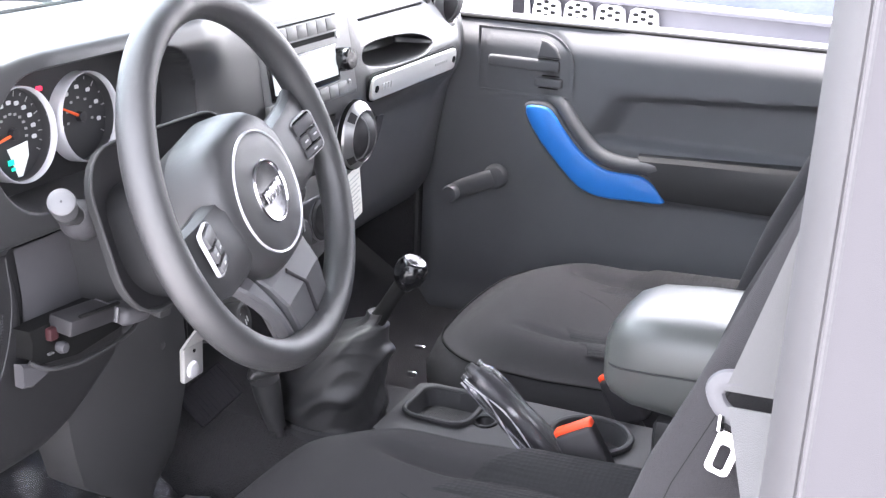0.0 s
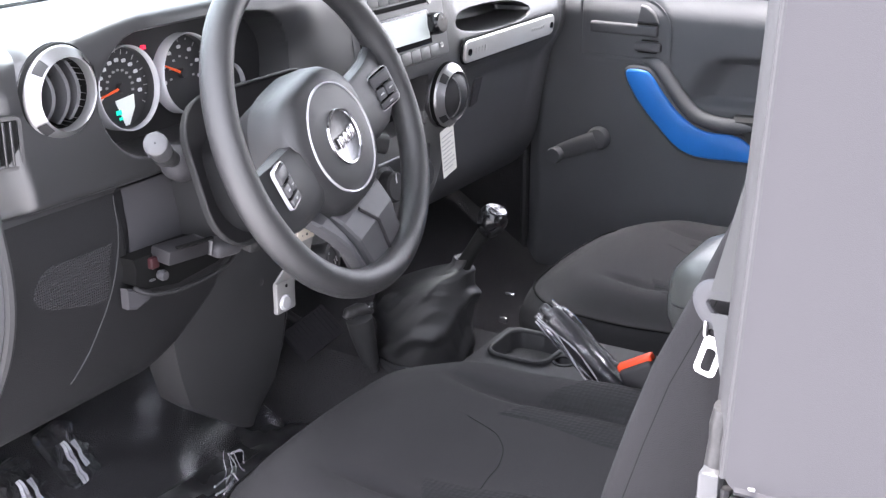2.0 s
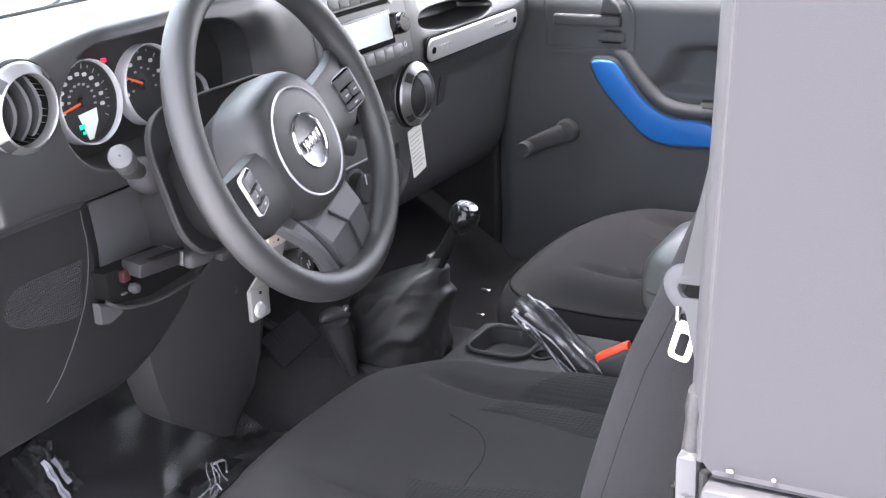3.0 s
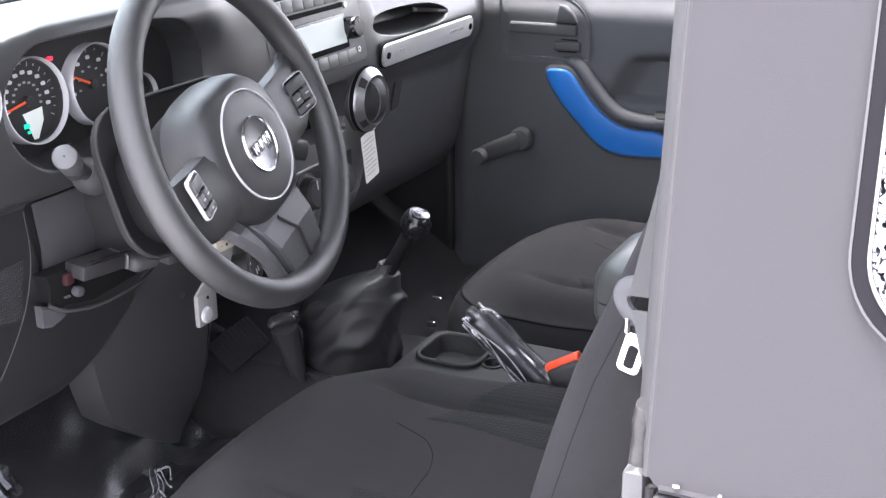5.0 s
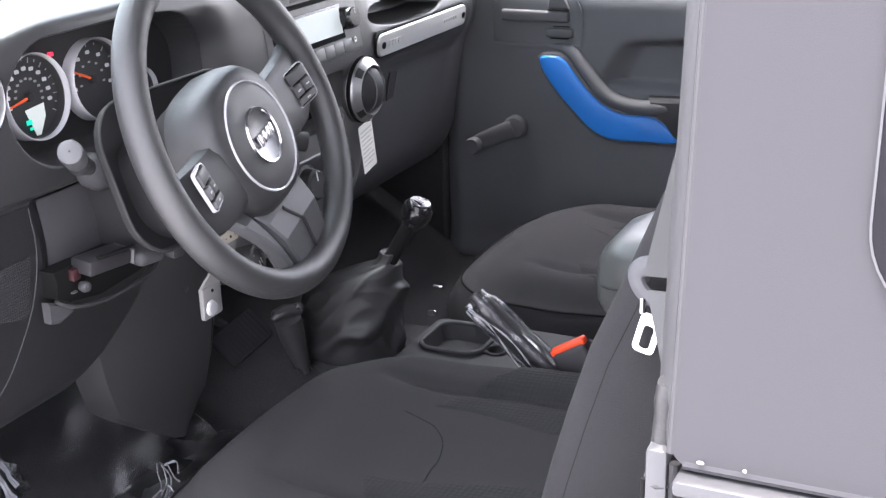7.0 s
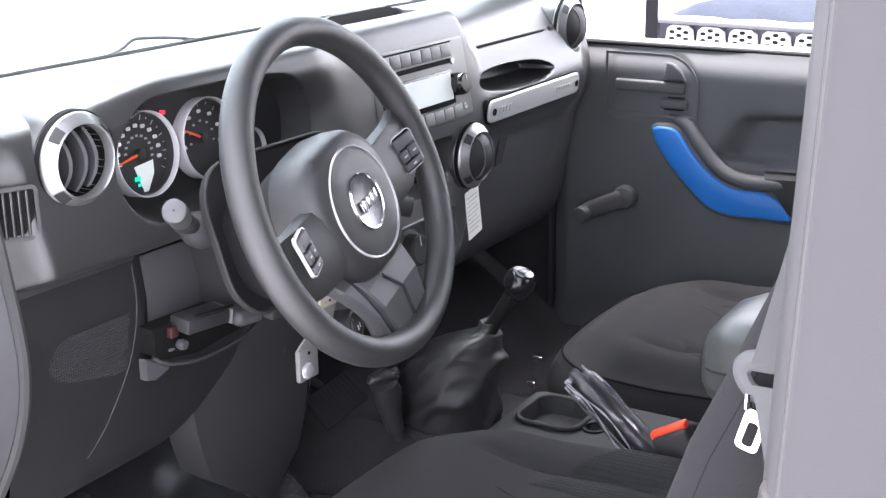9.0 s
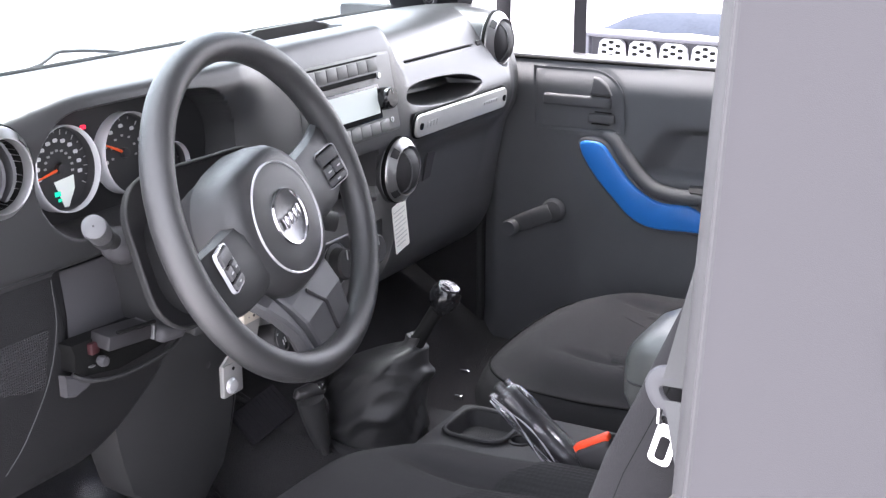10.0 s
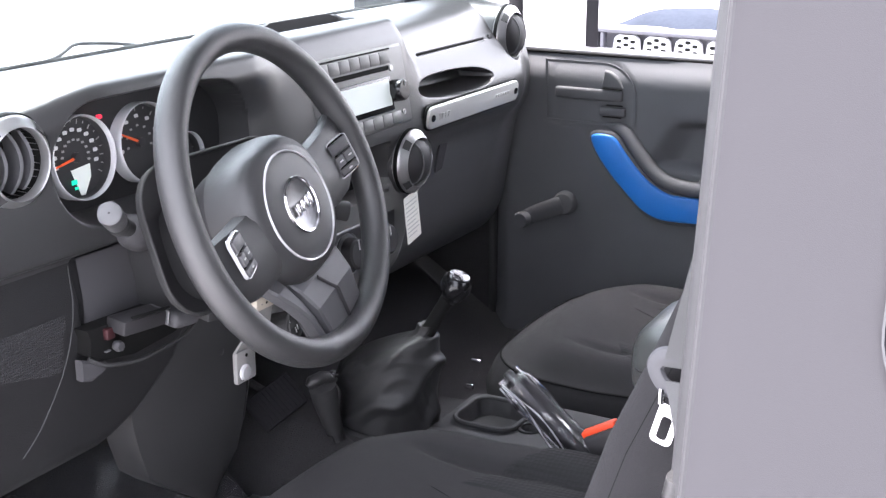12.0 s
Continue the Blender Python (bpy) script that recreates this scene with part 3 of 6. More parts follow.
def vent(x, z, y, r, parent, turned=False):
    """A round air vent: bright bezel with four dark inlays, and blades, or a ball turned away that shows its closed side."""
    m = basis((x, y, z), (1, 0, 0), (0, 0, 1))
    v = part("air_vent", lathe([(r, -0.012), (r * 1.01, 0.000), (r * 0.985, 0.004), (r * 0.94, 0.006), (r * 0.79, 0.0135), (r * 0.765, 0.0145), (r * 0.74, 0.0125), (r * 0.73, -0.012)], m, 56, close=True), SATIN, parent, "round air vent with satin silver bezel")
    for a in (45, 135, 225, 315):
        steps = [radians(a - 10 + 20 * k / 4) for k in range(5)]
        rows_ = [[m @ Vector((r * q * math.cos(t), r * q * math.sin(t), hh)) for t in steps] for q, hh in ((0.962, 0.0045), (0.952, 0.0068), (0.815, 0.0140), (0.805, 0.0118))]
        part("inlay", loft(rows_, closed=False), RUBBER, v, "dark inlay")
    # near-black ring in place of the shade round the bezel
    part("bezel_shade", lathe([(r * 1.030, -0.004), (r * 1.036, 0.0005), (r * 1.020, 0.0025), (r * 1.000, -0.004)], m, 48, close=True), HOLE, v, "dark ring painted for the shade round the bezel")
    part("nacelle", lathe([(r * 1.10, -0.075), (r * 1.085, -0.030), (r * 1.060, -0.012), (r * 1.030, -0.006), (r * 0.90, -0.006)], m, 48), DASH, v, "rounded housing behind the bezel")
    part("barrel", lathe([(r * 0.735, 0.002), (r * 0.725, -0.03), (0.0, -0.03)], m, 32), HOLE, v)
    if turned:
        ball = part("ball", lathe([(r * 0.722 * math.cos(t), 0.004 + r * 0.46 * math.sin(t)) for t in (math.pi / 2 * k / 10 for k in range(10))] + [(0.0, 0.004 + r * 0.46)], m, 40), BLACK, v, "dark ball turned half away")
        for k in (-0.30, 0.25):
            line = []
            for t in np.linspace(-1.15, 1.15, 17):
                px, py = r * (k + 0.10 * math.cos(t)), r * 0.70 * math.sin(t) * math.sqrt(1 - k * k)
                q = min(math.hypot(px, py) / (r * 0.722), 1.0)
                line.append(m @ Vector((px, py, 0.0045 + r * 0.46 * math.sqrt(1 - q * q))))
            part("ball_rib", tube(line, 0.0013, 6), SPOKE, ball, "thin raised rib")
        return v
    # blades coloured lighter so that they look lit against the barrel
    for k in (-0.62, -0.12, 0.38):
        sec = []
        for t in np.linspace(-0.92, 0.92, 13):
            cx = r * 0.66 * k + r * 0.16 * (1 - t * t) * (1.2 - abs(k))
            yy = r * 0.71 * t * math.sqrt(max(1 - k * k * 0.75, 0.1))
            sec.append([m @ Vector((cx - 0.0018, yy, 0.008 - 0.012 * t * t)), m @ Vector((cx + 0.0018, yy, 0.009 - 0.012 * t * t)), m @ Vector((cx + 0.008, yy, -0.020)), m @ Vector((cx + 0.005, yy, -0.020))])
        part("blade", loft(sec), SPOKE, v)
    part("core", lathe([(r * 0.68, -0.026), (r * 0.50, -0.022), (r * 0.25, -0.020), (0, -0.019)], m, 32), HOLE, v)
    return v


vent(-0.606, 1.266, 0.724, 0.0490, dash)
vent(0.559, 1.2655, 0.742, 0.0520, dash, turned=True)
vent(0.133, 1.1255, 0.693, 0.0485, dash, turned=True)
vent(-0.146, 1.127, 0.693, 0.0485, dash, turned=True)

# side demister grille at the outer end
sgm = basis((-0.688, 0.7290, 1.229), (1, -0.42, 0), (0, 0, 1))
part("grille_recess", box(B(), (0, 0, -0.002), (0.044, 0.046, 0.006), 0.001, 1, sgm), HOLE, dash)
part("grille_frame", ring_plate(rrect(0.052, 0.054, 0.006), rrect(0.044, 0.046, 0.003), sgm, 0.003), DASH, dash, "raised grille frame")
for k in range(5):
    part("grille_slat", box(B(), (-0.0150 + 0.0075 * k, 0, 0.0010), (0.0030, 0.045, 0.005), 0.0008, 2, sgm), DASH, dash)

# grab bar plate
gm = basis((0.351, 0.7045, 1.1785), (1, 0, 0), (0, -0.10, 1))
part("grab_groove", plate(rrect(0.3235, 0.0415, 0.015), gm, 0.0032, 0.001), HOLE, dash, "dark groove round the grab plate")
gp = part("grab_plate", plate(rrect(0.318, 0.036, 0.013), gm, 0.008, 0.003, 3), SILVERTRIM, dash, "silver plate on the grab bar")
for sx in (-1, 1):
    part("plate_screw", lathe([(0.0055, 0.008), (0.0055, 0.0095), (0.003, 0.010), (0, 0.0092)], gm @ Matrix.Translation((sx * 0.146, 0, 0)), 12), GLOSSBLACK, gp)
for k in range(4):
    part("raised_mark", box(B(), (-0.124 + k * 0.010, 0.0, 0.0085), (0.007, 0.010, 0.0012), 0.0006, 1, gm), SILVERTRIM, gp)
for k in range(6):
    part("raised_mark", box(B(), (0.072 + k * 0.009, 0.002, 0.0085), (0.006, 0.006, 0.0012), 0.0006, 1, gm), SILVERTRIM, gp)
# bars of a small mark on the passenger's face
# added dark plate that stands in for shade on the tray's rear wall
part("tray_shade", loft([[(x, 0.7975 + d, z) for x, z in ((-0.098, 1.316), (0.098, 1.316), (0.098, 1.337), (0.07, 1.346), (-0.07, 1.346), (-0.098, 1.337))] for d in (0.0, 0.006)]), RUBBER, dash, "dark plate for the shade inside the top tray")
part("airbag_mark", box(B(), (0.488, 0.7430, 1.270), (0.014, 0.004, 0.009), 0.001), BLACK, dash)
part("face_seam", tube([(x, face_y(x, 1.268) + 0.0030, 1.268) for x in np.linspace(0.24, 0.465, 30)], 0.0014, 6), HOLE, dash)

part("glove_latch", loft([[(x, face_y(x, z) + dy, z) for x, z in ((0.318, 1.110), (0.345, 1.108), (0.352, 1.062), (0.330, 1.058))] for dy in (-0.002, 0.004)]), SLATE, dash, "dark glove box latch")
# speaker pods on the ends of the dash top
for s in (-1, 1):
    pm = basis((s * 0.600, 0.915, 1.338), (1, 0, 0), (0, 0.15, 1))
    pod = part("speaker_pod", lathe([(0.026, 0.012), (0.031, 0.016), (0.036, 0.012), (0.040, 0.0), (0.041, -0.02), (0.036, -0.045), (0.02, -0.06), (0, -0.063)], pm, 28), PADDED, dash, "rounded speaker pod")
    part("pod_foot", loft([[(s * 0.600 + k * x, 0.935 + k * y, z) for x, y in rrect(0.075, 0.075, 0.03, 5)] for k, z in ((1.15, 1.296), (1.0, 1.310), (0.9, 1.335))]), PADDED, pod)
    part("speaker_grille", lathe([(0.027, 0.011), (0.020, 0.0125), (0.0, 0.013)], pm, 24), RUBBER, pod, "ribbed grille")
    for q in (0.010, 0.017, 0.024):
        part("grille_ring", lathe([(q, 0.0122), (q + 0.001, 0.0142), (q + 0.002, 0.0122)], pm, 24), DASH, pod)

# flat panel beside the column
def column_panel(x, z):
    return Vector((x, face_y(x, z) + 0.0045, z))


PROWS = ((1.048, -0.544, -0.500), (1.066, -0.541, -0.402), (1.10, -0.538, -0.412), (1.134, -0.534, -0.430), (1.146, -0.533, -0.436))
part("column_panel", loft([[column_panel(x0 + (x1 - x0) * k / 12, z) for k in range(13)] for z, x0, x1 in PROWS], closed=False), SLATE, dash, "flat grey panel beside the column")
# knee panel, seams and the opening under the column
part("panel_seam", tube([(x, face_y(x, z) - 0.0002, z) for x, z in ((p.x, p.z) for p in catmull([(-0.549, 0, 1.143), (-0.562, 0, 1.080), (-0.578, 0, 1.035), (-0.607, 0, 0.982), (-0.632, 0, 0.953)], 6))], 0.0010, 6), CONSOLE, dash)
# perforated speaker patch in the knee panel
SPK = ((1.036, -0.600, -0.579), (1.050, -0.662, -0.575), (1.058, -0.679, -0.573), (1.070, -0.687, -0.570), (1.082, -0.682, -0.567), (1.092, -0.672, -0.565), (1.097, -0.655, -0.564))
part("speaker_patch", loft([[(x0 + (x1 - x0) * k / 10, face_y(x0 + (x1 - x0) * k / 10, z) - (0.0008 if 0 < k < 10 else -0.0006), z) for k in range(11)] for z, x0, x1 in SPK], closed=False), SPEAKERMESH, dash, "finely perforated speaker patch")
# ---------------------------------------------------------------- instruments
cluster = thing("instrument_cluster", (-0.36, 0.775, 1.16), "instrument cluster with chrome-ringed round dials", "instrument cluster")
part("cluster_face", box(B(), (-0.400, 0.7580, 1.246), (0.315, 0.012, 0.135), 0.004), DIAL, cluster)


def dial(x, z, r, needle, parent, ticks, numerals=0):
    m = basis((x, 0.7500, z), (1, 0, 0), (0, 0.10, 1))
    d = part("dial", lathe([(r * 0.97, 0.0), (0, 0.001)], m, 40), DIAL, parent)
    part("dial_wall", lathe([(r * 0.97, -0.002), (r * 0.975, 0.0105)], m, 48), DIAL, d)
    part("chrome_ring", lathe([(r * 0.975, 0.0095), (r * 0.980, 0.0135), (r * 0.990, 0.0162), (r * 1.004, 0.0176), (r * 1.020, 0.0172), (r * 1.030, 0.0155), (r * 1.032, 0.0115), (r * 1.032, -0.002)], m, 64), BRIGHT, d, "chrome ring")
    for k in range(ticks):
        a = radians(212 - 244 * k / (ticks - 1))
        part("tick", box(B(), (r * (0.86 if k % 2 == 0 else 0.88), 0, 0.0018), (r * (0.12 if k % 2 == 0 else 0.06), r * 0.022, 0.0006), 0, 1, m @ Matrix.Rotation(a, 4, "Z")), INK, d)
    for k in range(numerals):
        a = radians(192 - 206 * k / (numerals - 1))
        part("numeral_bar", plate(rrect(r * 0.145, r * 0.090, r * 0.035, 3, r * 0.67 * math.cos(a), r * 0.67 * math.sin(a)), m @ Matrix.Translation((0, 0, 0.0018)), 0.0005, 0), MARK, d)
        part("small_numeral_bar", plate(rrect(r * 0.09, r * 0.055, r * 0.02, 3, r * 0.43 * math.cos(a), r * 0.43 * math.sin(a)), m @ Matrix.Translation((0, 0, 0.0018)), 0.0005, 0), INK, d)
    q = m @ Matrix.Rotation(radians(needle), 4, "Z")
    part("needle", loft([[q @ Vector((xx, yy * w, zz)) for yy, zz in ((-1, 0.004), (1, 0.004), (0, 0.006))] for xx, w in ((-r * 0.1, r * 0.035), (r * 0.3, r * 0.035), (r * 0.82, r * 0.018))]), NEEDLE, d, "orange needle")
    part("hub", lathe([(r * 0.13, 0.001), (r * 0.12, 0.007), (0, 0.008)], m, 16), BLACK, d)
    return d


sp = dial(-0.496, 1.2475, 0.0455, 190, cluster, 19, 11)
dial(-0.395, 1.246, 0.0455, 155, cluster, 13, 7)
dial(-0.324, 1.220, 0.025, 120, cluster, 7, 0)
sm = basis((-0.496, 0.7500, 1.2475), (1, 0, 0), (0, 0.10, 1))
part("trip_display", plate([(-0.014, -0.013), (0.015, -0.010), (0.014, -0.024), (0.002, -0.042), (-0.004, -0.042)], sm @ Matrix.Translation((0.004, 0, 0.0015)), 0.0008, 0), TRIP, sp, "pale trip display")
part("indicator_lamp", box(B(), (-0.008, -0.026, 0.0026), (0.008, 0.005, 0.0008), 0, 1, sm), GREENLAMP, sp, "green lamp")
part("indicator_lamp", box(B(), (-0.006, -0.033, 0.0026), (0.005, 0.003, 0.0008), 0, 1, sm), GREENLAMP, sp, "green lamp")
part("warning_lamp", box(B(), (-0.466, 0.7385, 1.2885), (0.006, 0.004, 0.004), 0.0005, 1), REDLAMP, cluster, "red lamp")

# ---------------------------------------------------------------- radio and controls
radio = thing("car_radio", (0.005, 0.70, 1.186), "car radio with bright display and black knobs", "radio")
part("faceplate", box(B(), (0.020, 0.7005, 1.244), (0.242, 0.014, 0.118), 0.006, 3), STACK, radio)
for k in range(7):
    part("button", box(B(), (-0.075 + k * 0.0262, 0.6925, 1.2865), (0.0256, 0.006, 0.018), 0.0015, 2), STACK, radio)
part("disc_slot", box(B(), (0.005, 0.6928, 1.2712), (0.172, 0.006, 0.0065), 0.001, 1), HOLE, radio, "black disc slot")
part("display_bezel", box(B(), (0.0, 0.6930, 1.234), (0.182, 0.004, 0.050), 0.003, 2), GLOSSBLACK, radio)
part("display", box(B(), (0.0, 0.6915, 1.236), (0.168, 0.004, 0.038), 0.001, 1), LCD, radio, "pale liquid crystal display")
for x in (0.097,):
    km = basis((x, 0.693, 1.236), (1, 0, 0), (0, 0, 1))
    kn = part("knob", lathe([(0.0165, 0.0), (0.0162, 0.010), (0.0150, 0.018), (0.0135, 0.020), (0, 0.0205)], km, 24), GLOSSBLACK, radio, "gloss black knob")
    part("knob_mark", box(B(), (0.0, 0.009, 0.0208), (0.002, 0.006, 0.0008), 0, 1, km), MARK, kn)
for k in range(8):
    part("button", box(B(), (-0.092 + k * 0.0262, 0.6928, 1.198), (0.0255, 0.006, 0.018), 0.0015, 2), STACK, radio)
radio.rotation_euler = (radians(-10.5), 0, 0)
part("top_seam", box(B(), (0.010, 0.6935, 1.2975), (0.185, 0.003, 0.0022), 0.0004, 1), HOLE, radio)
for sx in (-0.083, 0.093):
    part("slot_end", lathe([(0.005, 0), (0.0045, 0.003), (0, 0.0035)], basis((sx, 0.6905, 1.2700), (1, 0, 0), (0, 0, 1)), 12), SATIN, radio)
part("socket", lathe([(0.004, 0), (0.004, 0.003), (0.0025, 0.003), (0.0025, 0.0)], basis((0.112, 0.6925, 1.203), (1, 0, 0), (0, 0, 1)), 12), CHROME, radio)

climate = thing("climate_control", (0.0, 0.70, 0.985), "three black climate knobs in the centre stack", "climate control")
part("control_face", box(B(), (-0.030, 0.712, 1.022), (0.27, 0.014, 0.075), 0.008, 3), DASH, climate)
for x in (-0.120, -0.035, 0.050):
    km = basis((x, 0.704, 1.022), (1, 0, 0), (0, 0.15, 1))
    kn = part("dial_knob", lathe([(0.030, 0.0), (0.029, 0.004), (0.024, 0.006), (0.022, 0.020), (0.019, 0.023), (0, 0.0235)], km, 28), RUBBER, climate)
    part("knob_ring", lathe([(0.0315, -0.001), (0.0315, 0.003), (0.0300, 0.003), (0.0300, -0.001)], km, 28, close=True), SATIN, kn, "thin silver ring")
    part("pointer", box(B(), (0, 0.013, 0.0238), (0.002, 0.014, 0.001), 0, 1, km), MARK, kn)

switches = thing("switch_panel", (0.005, 0.745, 1.09), "dark switch panel in a recess under the radio", "switch panel")
part("back_plate", box(B(), (0.005, 0.752, 1.128), (0.155, 0.008, 0.078), 0.003), GLOSSBLACK, switches)
for k in range(4):
    part("rocker_switch", box(B(), (-0.05 + 0.037 * k, 0.745, 1.128), (0.030, 0.010, 0.022), 0.003), RUBBER, switches)

# paper tag that hangs from the vent
tagt = thing("paper_tag", (0.146, 0.69, 1.003), "white printed paper tag hanging under an air vent", "paper tag")
tm = basis((0.127, 0.690, 1.040), (0.93, 0.10, 0.10), (0.03, 0.05, 1))
part("sheet", plate(rrect(0.050, 0.074, 0.002, 2), tm, 0.0006, 0), WHITEPAPER, tagt)
for k in range(9):
    part("print_line", box(B(), (-0.001 - (0.004 if k % 3 == 2 else 0), 0.026 - 0.0065 * k, 0.0008), (0.040 - (0.008 if k % 3 == 2 else 0), 0.0018, 0.0003), 0, 1, tm), PRINT, tagt)
part("string", tube([(0.142, 0.690, 1.076), (0.144, 0.688, 1.082), (0.146, 0.686, 1.088)], 0.0008, 6), WHITEPAPER, tagt)

# ---------------------------------------------------------------- steering column and wheel
TILT, TURN = radians(19.2), radians(15)
WC = Vector((-0.372, 0.560, 1.198))
wm0 = basis(WC, (1, 0, 0), (0, math.sin(TILT), math.cos(TILT)))
# the wheel itself sits a little off the shroud's axis
ww = Matrix.Translation((-0.3926, 0.548, 1.209)) @ Matrix.Rotation(radians(4.74), 4, "Z") @ basis((0, 0, 0), (1, 0, 0), (0, math.sin(radians(21.27)), math.cos(radians(21.27))))
wr = ww @ Matrix.Rotation(TURN, 4, "Z")
wm = ww @ Matrix.Translation((-0.003, -0.017, -0.008)) @ Matrix.Rotation(TURN, 4, "Z")
column = thing("steering_column", (-0.372, 0.68, 1.06), "black plastic shrouded steering column", "steering column")
rings = []
for d, w, h, oy in ((-0.045, 0.115, 0.100, -0.008), (-0.055, 0.15, 0.120, -0.016), (-0.10, 0.165, 0.130, -0.029), (-0.16, 0.17, 0.130, -0.035), (-0.21, 0.17, 0.120, -0.035)):
    rings.append([wm0 @ Vector((x, y + oy, d)) for x, y in rrect(w, h, 0.045, 6)])
part("shroud", loft(rings), RUBBER, column)
rings = [[wm0 @ Vector((x * k, y * k - 0.010, d)) for x, y in rrect(0.256, 0.170, 0.05, 6)] for d, k in ((-0.13, 0.60), (-0.100, 0.97), (-0.090, 0.99), (-0.088, 1.005), (-0.092, 1.012), (-0.098, 1.0), (-0.128, 0.58))]
part("shroud_collar", loft(rings, caps=False), RUBBER, column, "flared collar behind the wheel")
part("collar_edge", tube([wm0 @ Vector((x * 1.008, y * 1.008 - 0.010, -0.0885)) for x, y in rrect(0.256, 0.170, 0.05, 6)], 0.0020, 8, closed=True), RUBBER, column, "thin rounded edge of the collar")
part("collar_lining", loft([[wm0 @ Vector((x * k, y * k - 0.010, d)) for x, y in rrect(0.256, 0.170, 0.05, 6)] for d, k in ((-0.096, 0.965), (-0.124, 0.57), (-0.126, 0.3))], caps=False), BLACK, column)
# stalk with knurled end
s0, s1, s2 = Vector((-0.455, 0.700, 1.156)), Vector((-0.540, 0.654, 1.198)), Vector((-0.574, 0.630, 1.2185))
st = part("stalk", tube([s0, s0.lerp(s1, 0.5), s1], [0.013, 0.009, 0.010], 12), RUBBER, column, "indicator stalk")
dirv = (s2 - s1).normalized()
part("stalk_boot", tube([s0.lerp(s1, 0.10), s0.lerp(s1, 0.30), s0.lerp(s1, 0.50), s0.lerp(s1, 0.56)], [0.020, 0.0205, 0.0165, 0.010], 18), SLATE, st, "rounded boot at the stalk's root")
part("stalk_sleeve", tube([s1 - dirv * 0.022, s1 - dirv * 0.020, s1 - dirv * 0.004, s1], [0.009, 0.0120, 0.0125, 0.010], 16), RUBBER, st)
part("stalk_end", tube([s1, s1 + dirv * 0.003, s2 - dirv * 0.006, s2, s2 + dirv * 0.002], [0.010, 0.0118, 0.0130, 0.0122, 0.0085], 20), SPOKE, st, "grey twist end")
part("stalk_dot", tube([s2 + dirv * 0.0018, s2 + dirv * 0.0026], 0.0012, 8), BLACK, st)

part("wiper_stalk", tube(catmull([(-0.290, 0.690, 1.150), (-0.235, 0.660, 1.142), (-0.190, 0.630, 1.134), (-0.170, 0.612, 1.128)], 5), [0.008 + 0.005 * smooth(6, 11, i) for i in range(16)], 12), RUBBER, column, "wiper stalk with ribbed end")
im = basis((-0.262, 0.640, 0.996), (1, 0.2, 0), (0, 0.3, 1))
ign = part("ignition_lock", lathe([(0.021, -0.05), (0.021, 0.0), (0.019, 0.004), (0.0165, 0.005), (0.015, 0.002), (0.0, 0.002)], im, 28), RUBBER, column, "black ignition lock")
part("lock_ring", lathe([(0.0165, 0.0045), (0.0160, 0.0060), (0.0148, 0.0060), (0.0145, 0.0030)], im, 28), DULLMETAL, ign, "worn metal ring")
for bx, by in ((-0.006, 0.010), (0.004, -0.006), (0.010, -0.004)):
    part("lock_mark", box(B(), (bx, by, 0.0030), (0.0022, 0.007, 0.0010), 0.0003, 1, im), MARK, ign)

wheel = thing("steering_wheel", tuple(WC), "black grained steering wheel turned slightly off centre", "steering wheel")
R0, r0 = 0.1770, 0.0163
bmr = B()
ns, nr = 20, 96
vr = []
for i in range(nr):
    a = 2 * math.pi * i / nr
    vr.append([bmr.verts.new(wr @ Vector(((R0 + r0 * math.cos(b)) * math.cos(a), (R0 + r0 * math.cos(b)) * math.sin(a), r0 * 1.08 * math.sin(b)))) for b in (2 * math.pi * j / ns for j in range(ns))])
for i in range(nr):
    a, b = vr[i], vr[(i + 1) % nr]
    for j in range(ns):
        k = (j + 1) % ns
        bmr.faces.new((a[j], a[k], b[k], b[j]))
part("rim", bmr, WHEEL, wheel)


def blob(w, h, n, k, cy=0.0):
    """A superellipse outline."""
    out = []
    for i in range(n):
        a = 2 * math.pi * i / n
        c, s = math.cos(a), math.sin(a)
        out.append((w / 2 * abs(c) ** (2 / k) * (1 if c > 0 else -1), cy + h / 2 * abs(s) ** (2 / k) * (1 if s > 0 else -1)))
    return out


# airbag cover: rounded, slightly domed, narrower at the bottom
def cover_ring(scale, d, shift=0.0):
    pts = []
    for x, y in blob(0.168, 0.155, 48, 3.0):
        f = 1 - 0.16 * smooth(0.0, -0.078, y) - 0.10 * smooth(0.02, 0.08, y)
        pts.append(wm @ Vector((x * f * scale, y * scale + shift, d)))
    return pts


part("airbag_cover", loft([cover_ring(k, d) for k, d in ((0.90, -0.040), (1.02, -0.034), (1.03, -0.012), (1.0, 0.006), (0.93, 0.017), (0.80, 0.023), (0.55, 0.0265), (0.25, 0.0275))]), WHEEL, wheel, "padded airbag cover")
part("hub_back", loft([[wm @ Vector((x * k, y * k, d)) for x, y in rrect(0.15, 0.14, 0.05, 6)] for k, d in ((1.0, -0.030), (0.98, -0.055), (0.85, -0.075))]), BLACK, wheel)
part("cover_ring", lathe([(0.0596, 0.0210), (0.0602, 0.0256), (0.0611, 0.0262), (0.0621, 0.0254), (0.0626, 0.0205)], wm, 64), BRIGHT, wheel, "thin chrome ring")
badge = part("badge", lathe([(0.031, 0.024), (0.0305, 0.0285), (0.028, 0.0275), (0, 0.0285)], wm, 40), CAPMETAL, wheel, "round badge")
part("badge_ring", lathe([(0.0280, 0.0270), (0.0290, 0.0292), (0.0305, 0.0296), (0.0318, 0.0280), (0.0320, 0.0250)], wm, 48), CHROME, badge, "chrome ring")
